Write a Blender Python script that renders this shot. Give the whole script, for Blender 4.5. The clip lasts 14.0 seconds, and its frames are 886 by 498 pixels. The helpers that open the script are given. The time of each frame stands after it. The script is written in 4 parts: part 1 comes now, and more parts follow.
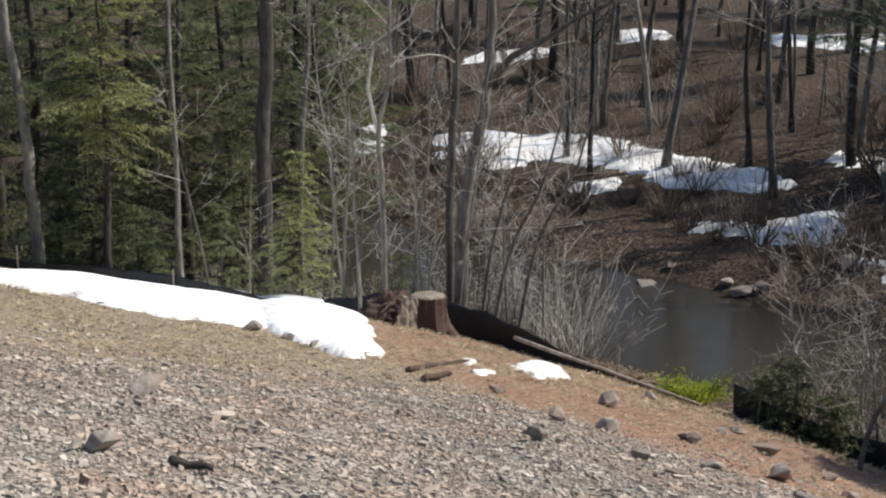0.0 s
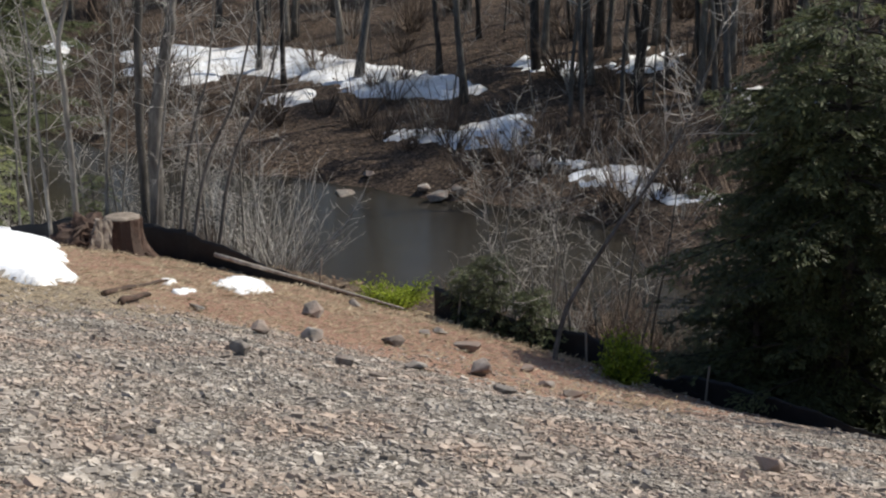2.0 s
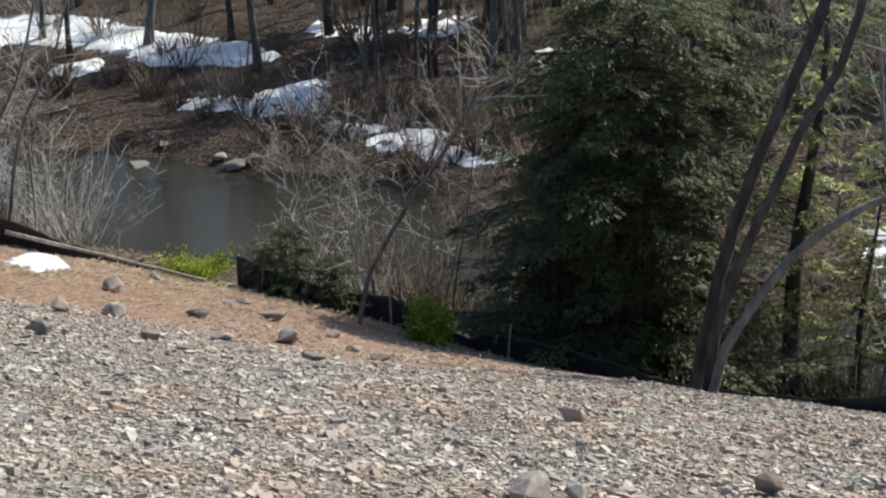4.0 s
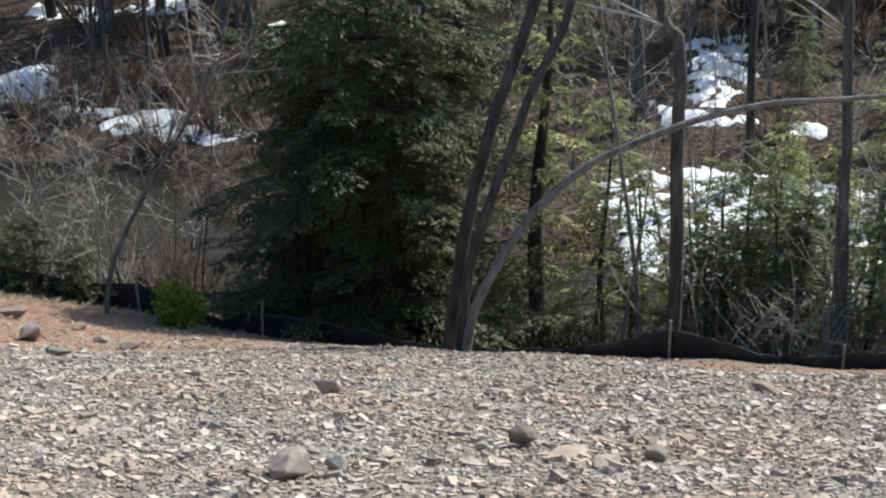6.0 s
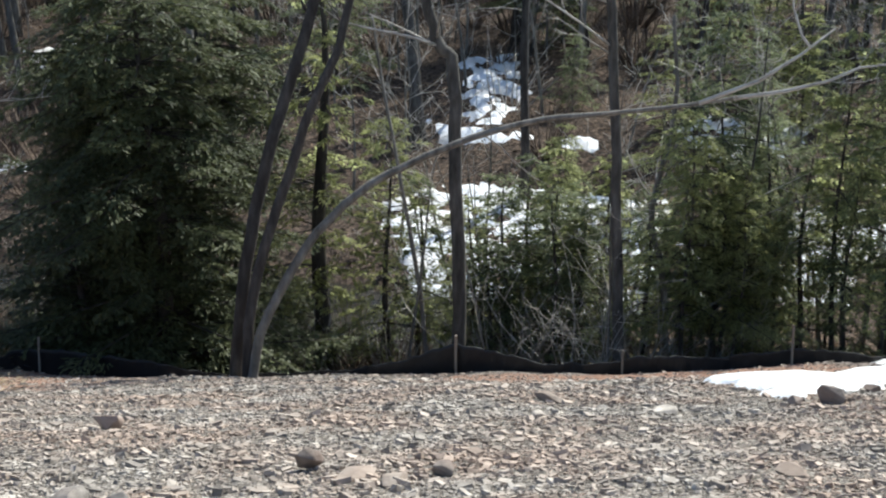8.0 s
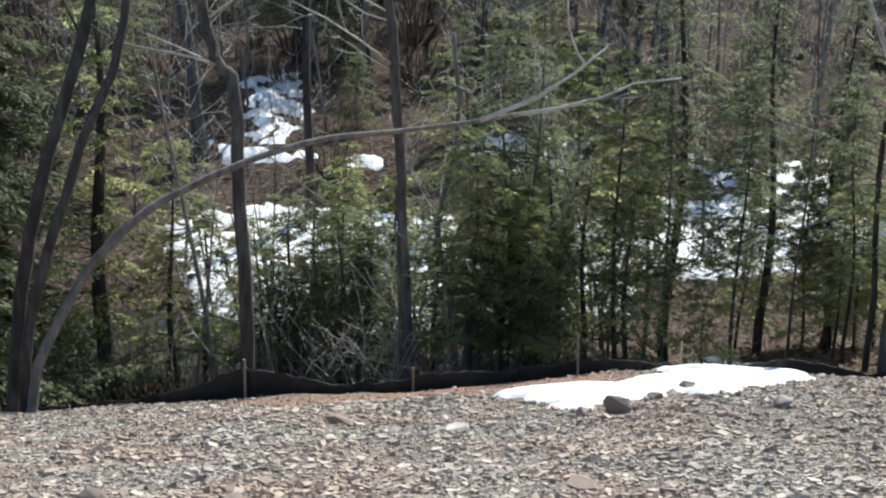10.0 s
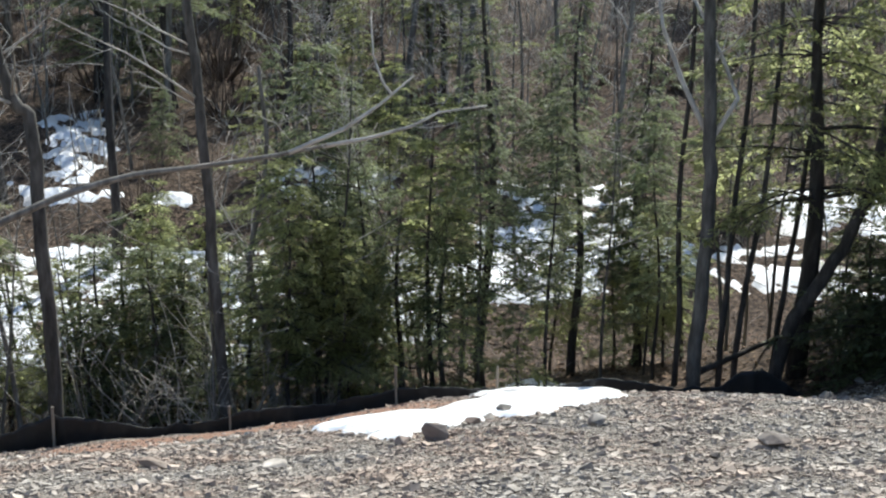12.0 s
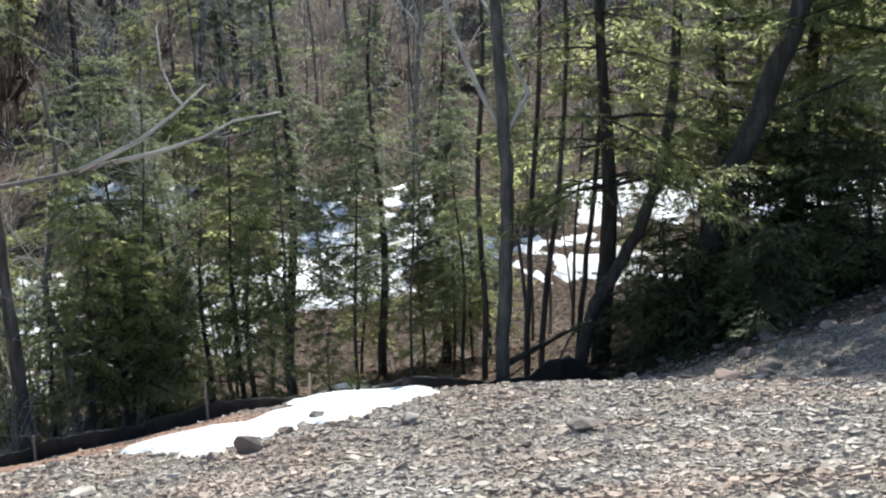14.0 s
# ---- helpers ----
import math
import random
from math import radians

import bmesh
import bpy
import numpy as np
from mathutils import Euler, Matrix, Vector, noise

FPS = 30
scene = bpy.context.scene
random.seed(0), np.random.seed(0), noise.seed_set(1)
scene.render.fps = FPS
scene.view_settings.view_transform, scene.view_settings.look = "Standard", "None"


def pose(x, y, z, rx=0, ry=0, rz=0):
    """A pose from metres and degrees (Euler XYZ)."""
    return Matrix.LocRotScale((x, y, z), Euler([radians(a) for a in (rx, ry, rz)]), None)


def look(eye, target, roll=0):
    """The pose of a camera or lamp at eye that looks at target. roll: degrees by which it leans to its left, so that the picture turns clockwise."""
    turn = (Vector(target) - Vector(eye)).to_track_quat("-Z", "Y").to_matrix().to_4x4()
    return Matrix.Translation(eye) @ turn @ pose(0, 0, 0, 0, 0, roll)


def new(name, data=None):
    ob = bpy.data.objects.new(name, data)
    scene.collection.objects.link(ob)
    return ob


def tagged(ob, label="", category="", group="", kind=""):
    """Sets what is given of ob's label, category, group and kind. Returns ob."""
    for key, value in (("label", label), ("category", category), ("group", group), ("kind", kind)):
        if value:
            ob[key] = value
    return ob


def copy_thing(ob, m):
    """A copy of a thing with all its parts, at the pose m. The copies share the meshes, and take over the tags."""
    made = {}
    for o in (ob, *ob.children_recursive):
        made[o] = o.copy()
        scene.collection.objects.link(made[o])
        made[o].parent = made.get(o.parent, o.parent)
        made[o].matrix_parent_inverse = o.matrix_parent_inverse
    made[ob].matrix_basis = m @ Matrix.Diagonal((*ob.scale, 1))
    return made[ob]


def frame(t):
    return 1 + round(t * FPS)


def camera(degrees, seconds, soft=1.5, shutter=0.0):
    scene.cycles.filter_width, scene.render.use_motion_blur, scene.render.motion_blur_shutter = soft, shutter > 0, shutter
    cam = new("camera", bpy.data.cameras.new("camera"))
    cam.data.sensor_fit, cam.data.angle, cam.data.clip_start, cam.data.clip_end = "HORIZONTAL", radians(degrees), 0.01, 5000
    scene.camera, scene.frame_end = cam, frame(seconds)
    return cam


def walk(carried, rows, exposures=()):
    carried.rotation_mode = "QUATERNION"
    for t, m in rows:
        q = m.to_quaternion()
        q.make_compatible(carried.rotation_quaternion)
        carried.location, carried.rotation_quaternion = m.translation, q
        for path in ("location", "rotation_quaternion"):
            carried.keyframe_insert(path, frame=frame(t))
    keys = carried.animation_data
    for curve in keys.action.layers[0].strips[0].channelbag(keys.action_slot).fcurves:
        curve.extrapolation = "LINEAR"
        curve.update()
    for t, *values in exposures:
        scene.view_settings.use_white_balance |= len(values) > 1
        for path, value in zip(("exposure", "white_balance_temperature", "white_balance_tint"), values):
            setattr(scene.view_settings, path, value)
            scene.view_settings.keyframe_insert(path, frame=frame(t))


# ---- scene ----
cam = camera(36.45, 14.0, soft=2.2)
PATH = [
    (0.0, pose(-0.001, 0.000, -0.000, 78.659, -0.039, -0.000)),
    (0.5, pose(0.071, 0.067, -0.040, 76.415, -1.362, -2.595)),
    (1.0, pose(0.080, 0.097, -0.053, 75.952, -0.250, -7.519)),
    (1.5, pose(0.076, 0.078, -0.050, 75.166, -0.205, -10.876)),
    (2.0, pose(0.066, 0.092, -0.057, 74.975, 0.103, -13.011)),
    (2.2, pose(0.067, 0.082, -0.055, 74.601, 0.064, -13.558)),
    (4.3, pose(-0.014, -0.018, -0.005, 73.292, 0.140, -23.630)),
    (4.5, pose(-0.010, -0.024, -0.001, 73.103, 0.468, -24.956)),
    (5.0, pose(0.003, -0.021, -0.005, 72.799, 0.834, -28.488)),
    (5.5, pose(0.012, -0.018, -0.009, 72.543, 0.720, -30.892)),
    (6.0, pose(0.020, -0.021, -0.011, 72.287, 0.676, -33.173)),
    (6.5, pose(0.028, -0.024, -0.009, 72.946, 0.126, -35.585)),
    (7.0, pose(0.034, -0.032, -0.009, 72.985, 0.071, -37.823)),
    (7.5, pose(0.048, -0.029, -0.014, 72.830, 0.009, -40.050)),
    (8.0, pose(0.056, -0.035, -0.013, 73.105, 0.264, -42.577)),
    (8.2, pose(0.063, -0.034, -0.007, 73.875, 0.188, -43.328)),
    (10.3, pose(0.160, 0.053, -0.032, 74.077, -0.601, -53.899)),
    (10.5, pose(0.161, 0.055, -0.039, 74.325, -0.480, -55.507)),
    (11.0, pose(0.184, 0.056, -0.045, 74.488, -0.195, -58.199)),
    (11.5, pose(0.215, 0.057, -0.050, 74.841, -0.689, -59.131)),
    (12.0, pose(0.230, 0.058, -0.062, 75.367, -0.606, -59.865)),
    (12.5, pose(0.251, 0.053, -0.067, 75.548, -0.366, -62.082)),
    (13.0, pose(0.259, 0.048, -0.066, 75.596, -0.383, -65.182)),
    (13.5, pose(0.267, 0.045, -0.069, 75.599, 0.259, -67.218)),
    (14.0, pose(0.277, 0.040, -0.073, 75.498, 0.930, -68.778)),
]
walk(cam, PATH, [(0.0, 0.20, 6450, 9), (1.0, 0.0, 6450, 9), (1.5, -0.02, 6450, 9), (2.2, 0.12, 6350, 8), (4.3, 0.46, 6150, 5), (8.0, 0.57, 6050, 4), (11.0, 0.59, 6050, 4), (12.5, 0.62, 6050, 4), (14.0, 0.79, 6060, 5)])

# ---- world, sun and light ----
SUN_AZ, SUN_EL = 82.0, 47.0
world = bpy.data.worlds.new("world")
scene.world = world
world.use_nodes = True
wn = world.node_tree
sky = wn.nodes.new("ShaderNodeTexSky")
sky.sky_type = "NISHITA"
sky.sun_disc = False
sky.sun_elevation = radians(SUN_EL)
sky.sun_rotation = radians(SUN_AZ)
bg = wn.nodes["Background"]
wn.links.new(sky.outputs[0], bg.inputs[0])
bg.inputs[1].default_value = 0.11
sun_data = bpy.data.lights.new("sun", "SUN")
sun_data.energy = 5.0
sun_data.angle = radians(0.5)
sun_data.color = (1.0, 0.93, 0.82)
sun = new("sun", sun_data)
_sd = Vector((math.sin(radians(SUN_AZ)) * math.cos(radians(SUN_EL)), math.cos(radians(SUN_AZ)) * math.cos(radians(SUN_EL)), math.sin(radians(SUN_EL))))
sun.matrix_world = look(_sd * 60, (0, 0, 0))

# ---- shape of the land ----
WATER_Z = -11.0


def smooth(a, b, v):
    """Eases from 0 at a to 1 at b."""
    u = min(1.0, max(0.0, (v - a) / (b - a)))
    return u * u * (3 - 2 * u)


def fbm(x, y, s, o=3, k=0.0):
    return noise.fractal((x * s, y * s, 3.7 + k), 0.9, 2.1, o)


def across(x, y):
    return 0.76 * x + 0.65 * y


def along(x, y):
    return -0.65 * x + 0.76 * y


def toe(p):
    """Distance across the bank at which the silt fence stands."""
    return max(6.0, 19.0 - 0.45 * max(p - 21.0, 0.0))


def terrain(x, y):
    """Height of the land: gravel bank, drop behind the fence, stream bed, rising far bank."""
    q, p = across(x, y), along(x, y)
    qt = toe(p)
    qb = max(0.0, min(q, qt + 0.8))
    bank = -1.6 - 0.24 * qb - 0.0043 * qb * qb
    pl = min(max(p, 0.0), 45.0)
    bank -= (0.06 * pl * max(0.0, 1 - q / 19.0) + 0.09 * max(pl - 20.0, 0.0)) * smooth(0, 6, q + 0.3 * pl)
    bank += (0.30 * smooth(6.5, -4.5, p) + 0.17 * min(max(-p - 9.8, 0.0), 14.0) - 0.42 * math.exp(-((p + 8.9) / 2.3) ** 2)) * smooth(4, 15, q)
    bank -= 0.22 * math.exp(-((p - 4.0) / 5.0) ** 2) * smooth(8, 16, q)
    bank -= (0.30 * math.exp(-((p - 8.8) / 3.0) ** 2) + 0.10 * math.exp(-((p + 1.0) / 2.0) ** 2)) * smooth(8, 16, q)
    bank += 0.07 * fbm(x, y, 0.35) + 0.03 * fbm(x, y, 1.6)
    d = q - qt
    bank -= 0.8 * smooth(0.15, 1.8, d) * smooth(-9, -5.5, p) * smooth(17, 11, p)
    if d <= 0.6:
        return bank
    qq = q + 0.004 * max(p - 40.0, 0.0) ** 2
    wide = smooth(12, 24, p)
    far_edge = 31.5 + 6.0 * wide + 1.6 * fbm(x, y, 0.11, 3, 5.0)
    far = WATER_Z - 0.7 + 0.95 * smooth(4, -2, p) + (1.1 - 0.95 * smooth(4, -2, p)) * smooth(far_edge - 1.5, far_edge + 2.5, qq) + 0.13 * max(qq - far_edge - 1.0, 0.0)
    far += 0.45 * fbm(x, y, 0.09, 4) * smooth(far_edge, far_edge + 8, qq) + 0.10 * fbm(x, y, 0.7)
    w = smooth(0.6, 12.5 - 3.0 * wide, d)
    return bank * (1 - w) + far * w


def ground_at(az, r):
    """A place on the land: bearing in degrees clockwise from y, and distance."""
    x, y = r * math.sin(radians(az)), r * math.cos(radians(az))
    return Vector((x, y, terrain(x, y)))


def from_eye(az, el, r):
    """A place by bearing, elevation angle and level distance from the middle of the walk."""
    return Vector((r * math.sin(radians(az)), r * math.cos(radians(az)), r * math.tan(radians(el))))


def fence_at(az):
    """Where the fence line meets a bearing."""
    r = 8.0
    while r < 60:
        x, y = r * math.sin(radians(az)), r * math.cos(radians(az))
        if across(x, y) >= toe(along(x, y)):
            break
        r += 0.05
    return r

# ---- materials ----
def material(name, ramp, scale=3.0, detail=8.0, rough=0.9, bump=0.3, bump_scale=None, second=None, second_scale=0.4, island=0.0, per_object=0.0,
             translucent=0.0, stretch=(1, 1, 1), spec=0.3, bump_dist=0.02):
    """A rough natural surface: fine noise through a colour ramp, a second coarse tint, relief, and a shift of shade from piece to piece."""
    m = bpy.data.materials.new(name)
    m.use_nodes = True
    nt = m.node_tree
    nd, ln = nt.nodes, nt.links
    bsdf = nd["Principled BSDF"]
    geo = nd.new("ShaderNodeNewGeometry")
    mapping = nd.new("ShaderNodeMapping")
    mapping.inputs["Scale"].default_value = stretch
    ln.new(geo.outputs["Position"], mapping.inputs[0])
    n1 = nd.new("ShaderNodeTexNoise")
    n1.inputs["Scale"].default_value = scale
    n1.inputs["Detail"].default_value = detail
    n1.inputs["Roughness"].default_value = 0.65
    ln.new(mapping.outputs[0], n1.inputs["Vector"])
    cr = nd.new("ShaderNodeValToRGB")
    els = cr.color_ramp.elements
    while len(els) < len(ramp):
        els.new(0.5)
    for i, (pos, col) in enumerate(ramp):
        els[i].position = pos
        els[i].color = (*col, 1)
    ln.new(n1.outputs["Fac"], cr.inputs[0])
    colour = cr.outputs[0]
    if second:
        n2 = nd.new("ShaderNodeTexNoise")
        n2.inputs["Scale"].default_value = second_scale
        n2.inputs["Detail"].default_value = 4
        ln.new(geo.outputs["Position"], n2.inputs["Vector"])
        r2 = nd.new("ShaderNodeMapRange")
        r2.inputs[1].default_value, r2.inputs[2].default_value = 0.42, 0.62
        ln.new(n2.outputs["Fac"], r2.inputs[0])
        mx = nd.new("ShaderNodeMix")
        mx.data_type = "RGBA"
        mx.inputs[7].default_value = (*second, 1)
        ln.new(r2.outputs[0], mx.inputs[0])
        ln.new(colour, mx.inputs[6])
        colour = mx.outputs[2]
    for amount, sock in ((island, geo.outputs["Random Per Island"]), (per_object, None)):
        if not amount:
            continue
        if sock is None:
            sock = nd.new("ShaderNodeObjectInfo").outputs["Random"]
        mr = nd.new("ShaderNodeMapRange")
        mr.inputs[3].default_value, mr.inputs[4].default_value = 1 - amount, 1 + amount
        ln.new(sock, mr.inputs[0])
        hs = nd.new("ShaderNodeHueSaturation")
        ln.new(mr.outputs[0], hs.inputs["Value"])
        ln.new(colour, hs.inputs["Color"])
        colour = hs.outputs[0]
    ln.new(colour, bsdf.inputs["Base Color"])
    bsdf.inputs["Roughness"].default_value = rough
    bsdf.inputs["Specular IOR Level"].default_value = spec
    if bump:
        nb = nd.new("ShaderNodeTexNoise")
        nb.inputs["Scale"].default_value = bump_scale or scale * 2
        nb.inputs["Detail"].default_value = 6
        ln.new(mapping.outputs[0], nb.inputs["Vector"])
        bp = nd.new("ShaderNodeBump")
        bp.inputs["Strength"].default_value = bump
        bp.inputs["Distance"].default_value = bump_dist
        ln.new(nb.outputs["Fac"], bp.inputs["Height"])
        ln.new(bp.outputs[0], bsdf.inputs["Normal"])
    if translucent:
        tr = nd.new("ShaderNodeBsdfTranslucent")
        ln.new(colour, tr.inputs[0])
        ms = nd.new("ShaderNodeMixShader")
        ms.inputs[0].default_value = translucent
        ln.new(bsdf.outputs[0], ms.inputs[1])
        ln.new(tr.outputs[0], ms.inputs[2])
        ln.new(ms.outputs[0], nd["Material Output"].inputs["Surface"])
    return m


def land_material():
    """Gravel, red soil, straw and leaf litter, mixed by the land's zone attribute and broken up by noise."""
    m = bpy.data.materials.new("land")
    m.use_nodes = True
    nt = m.node_tree
    nd, ln = nt.nodes, nt.links
    bsdf = nd["Principled BSDF"]
    geo = nd.new("ShaderNodeNewGeometry")
    att = nd.new("ShaderNodeAttribute")
    att.attribute_name = "zone"
    sep = nd.new("ShaderNodeSeparateColor")
    ln.new(att.outputs["Color"], sep.inputs[0])

    def ntex(scale, detail=8):
        n = nd.new("ShaderNodeTexNoise")
        n.inputs["Scale"].default_value, n.inputs["Detail"].default_value = scale, detail
        n.inputs["Roughness"].default_value = 0.7
        ln.new(geo.outputs["Position"], n.inputs["Vector"])
        return n.outputs["Fac"]

    def ramp(sock, stops):
        r = nd.new("ShaderNodeValToRGB")
        while len(r.color_ramp.elements) < len(stops):
            r.color_ramp.elements.new(0.5)
        for e, (pos, col) in zip(r.color_ramp.elements, stops):
            e.position, e.color = pos, (*col, 1)
        ln.new(sock, r.inputs[0])
        return r.outputs[0]

    fine = ntex(26.0)
    mid = ntex(2.2)
    pebble = nd.new("ShaderNodeTexVoronoi")
    pebble.inputs["Scale"].default_value = 34.0
    ln.new(geo.outputs["Position"], pebble.inputs["Vector"])
    shade_of = nd.new("ShaderNodeSeparateColor")
    ln.new(pebble.outputs["Color"], shade_of.inputs[0])
    blend = nd.new("ShaderNodeMix")
    blend.inputs[0].default_value = 0.5
    ln.new(shade_of.outputs[0], blend.inputs[2])
    ln.new(fine, blend.inputs[3])
    gravel = ramp(blend.outputs[0], [(0.22, (0.06, 0.051, 0.043)), (0.5, (0.19, 0.165, 0.138)), (0.78, (0.44, 0.395, 0.345))])
    soil = ramp(fine, [(0.3, (0.17, 0.092, 0.06)), (0.55, (0.35, 0.215, 0.155)), (0.75, (0.52, 0.38, 0.29))])
    straw = ramp(fine, [(0.3, (0.15, 0.112, 0.074)), (0.5, (0.31, 0.25, 0.172)), (0.72, (0.49, 0.415, 0.30))])
    litter = ramp(ntex(7.0, 12), [(0.36, (0.015, 0.011, 0.009)), (0.5, (0.066, 0.047, 0.035)), (0.66, (0.25, 0.18, 0.132))])

    def mix(a, b, mask, lo, hi):
        add = nd.new("ShaderNodeMath")
        add.operation = "MULTIPLY_ADD"
        ln.new(mid, add.inputs[0])
        add.inputs[1].default_value = 0.9
        ln.new(mask, add.inputs[2])
        r = nd.new("ShaderNodeMapRange")
        r.inputs[1].default_value, r.inputs[2].default_value = lo, hi
        ln.new(add.outputs[0], r.inputs[0])
        x = nd.new("ShaderNodeMix")
        x.data_type = "RGBA"
        ln.new(r.outputs[0], x.inputs[0])
        ln.new(a, x.inputs[6])
        ln.new(b, x.inputs[7])
        return x.outputs[2]

    c = mix(gravel, straw, sep.outputs[1], 0.85, 1.05)
    c = mix(c, soil, sep.outputs[0], 0.85, 1.05)
    c = mix(c, litter, sep.outputs[2], 0.85, 1.05)
    ln.new(c, bsdf.inputs["Base Color"])
    bsdf.inputs["Roughness"].default_value = 0.95
    bsdf.inputs["Specular IOR Level"].default_value = 0.2
    bp = nd.new("ShaderNodeBump")
    bp.inputs["Strength"].default_value, bp.inputs["Distance"].default_value = 0.8, 0.05
    height = nd.new("ShaderNodeMath")
    height.operation = "SUBTRACT"
    ln.new(ntex(16.0), height.inputs[0])
    ln.new(pebble.outputs["Distance"], height.inputs[1])
    ln.new(height.outputs[0], bp.inputs["Height"])
    ln.new(bp.outputs[0], bsdf.inputs["Normal"])
    return m


def water_material():
    m = material("muddy_water", [(0.3, (0.022, 0.0195, 0.016)), (0.7, (0.04, 0.035, 0.028))], scale=0.3, rough=0.14, bump=0.3, bump_scale=3.0, spec=0.14, stretch=(1, 1, 1))
    m.node_tree.nodes["Principled BSDF"].inputs["IOR"].default_value = 1.25
    return m


LAND = land_material()
WATER = water_material()
SNOW = material("old_snow", [(0.3, (0.74, 0.77, 0.82)), (0.6, (0.86, 0.87, 0.89)), (0.8, (0.9, 0.9, 0.9))], scale=1.2, rough=0.7, bump=0.5, bump_scale=4.0,
                second=(0.70, 0.68, 0.66), second_scale=0.5, bump_dist=0.14)
STONE = material("shale", [(0.3, (0.16, 0.138, 0.117)), (0.5, (0.345, 0.305, 0.262)), (0.72, (0.54, 0.49, 0.43))], scale=6.0, rough=0.75, bump=0.5, second=(0.35, 0.27, 0.215),
                 second_scale=0.9, island=0.42)
ROCK = material("rock", [(0.3, (0.10, 0.09, 0.08)), (0.5, (0.24, 0.215, 0.19)), (0.72, (0.42, 0.385, 0.345))], scale=7.0, rough=0.85, bump=0.8, second=(0.26, 0.195, 0.16),
                second_scale=2.0, per_object=0.35)
BARK = material("grey_bark", [(0.3, (0.038, 0.034, 0.03)), (0.5, (0.105, 0.095, 0.085)), (0.72, (0.205, 0.19, 0.172))], scale=7.0, rough=0.9, bump=0.9, stretch=(1, 1, 0.25), per_object=0.3)
PALE = material("pale_bark", [(0.3, (0.085, 0.075, 0.064)), (0.5, (0.175, 0.16, 0.14)), (0.72, (0.30, 0.28, 0.25))], scale=7.0, rough=0.85, bump=0.5, stretch=(1, 1, 0.3), per_object=0.25)
DARKBARK = material("dark_bark", [(0.3, (0.022, 0.019, 0.017)), (0.5, (0.055, 0.047, 0.042)), (0.72, (0.115, 0.10, 0.09))], scale=7.0, rough=0.95, bump=0.9, stretch=(1, 1, 0.25), per_object=0.2)
TWIG = material("twigs", [(0.3, (0.22, 0.20, 0.178)), (0.5, (0.40, 0.37, 0.335)), (0.7, (0.56, 0.53, 0.485))], scale=2.5, rough=0.85, bump=0.0, island=0.25)
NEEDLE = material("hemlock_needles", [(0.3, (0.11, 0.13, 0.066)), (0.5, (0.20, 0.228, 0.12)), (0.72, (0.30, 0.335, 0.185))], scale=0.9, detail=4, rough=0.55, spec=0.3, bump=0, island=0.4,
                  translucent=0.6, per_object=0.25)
# Lighter, yellower copy of the needles: sunlight is put into the colour.
NEEDLE_Y = material("sun_tinted_needles", [(0.3, (0.22, 0.235, 0.10)), (0.5, (0.36, 0.38, 0.18)), (0.72, (0.48, 0.50, 0.26))], scale=0.9, detail=4, rough=0.55, spec=0.3, bump=0, island=0.4,
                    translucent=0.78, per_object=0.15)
# Darker copy of the needles: shade put into the colour, also for dark evergreens.
NEEDLE_D = material("dark_shade_tinted_needles", [(0.3, (0.052, 0.06, 0.029)), (0.5, (0.10, 0.113, 0.054)), (0.72, (0.18, 0.195, 0.092))], scale=0.9, detail=4, rough=0.55, spec=0.3, bump=0, island=0.4,
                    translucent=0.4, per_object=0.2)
NEEDLE_B = material("bright_needles", [(0.3, (0.14, 0.19, 0.02)), (0.5, (0.25, 0.31, 0.035)), (0.72, (0.36, 0.40, 0.06))], scale=3, detail=4, rough=0.7, spec=0.12, bump=0, island=0.35, translucent=0.4)
FABRIC = material("black_silt_fabric", [(0.3, (0.009, 0.009, 0.010)), (0.7, (0.020, 0.020, 0.022))], scale=5, rough=0.55, bump=0.5, bump_scale=9, spec=0.4)
STAKE = material("weathered_wood", [(0.3, (0.17, 0.14, 0.115)), (0.5, (0.30, 0.26, 0.215)), (0.7, (0.42, 0.38, 0.325))], scale=9, rough=0.85, bump=0.6, stretch=(1, 1, 0.15), per_object=0.2)
ROOTWOOD = material("muddy_root_wood", [(0.3, (0.028, 0.018, 0.014)), (0.5, (0.075, 0.046, 0.035)), (0.72, (0.16, 0.112, 0.088))], scale=6, rough=0.95, bump=1.0, second=(0.065, 0.046, 0.037), second_scale=2.5)
CUTWOOD = material("cut_wood", [(0.3, (0.12, 0.095, 0.075)), (0.5, (0.23, 0.19, 0.155)), (0.7, (0.36, 0.315, 0.265))], scale=8, rough=0.9, bump=0.4)
DRYGRASS = material("dry_grass", [(0.3, (0.22, 0.165, 0.108)), (0.5, (0.38, 0.305, 0.205)), (0.7, (0.54, 0.455, 0.33))], scale=2, rough=0.9, bump=0, island=0.4, translucent=0.2)
BRUSH = material("brown_brush", [(0.3, (0.06, 0.042, 0.032)), (0.5, (0.13, 0.095, 0.072)), (0.72, (0.24, 0.185, 0.145))], scale=2.5, rough=0.9, bump=0.0, island=0.3)
LEAF = material("dead_leaves", [(0.3, (0.05, 0.03, 0.02)), (0.5, (0.11, 0.07, 0.045)), (0.72, (0.21, 0.145, 0.095))], scale=2, rough=0.9, bump=0, island=0.5)

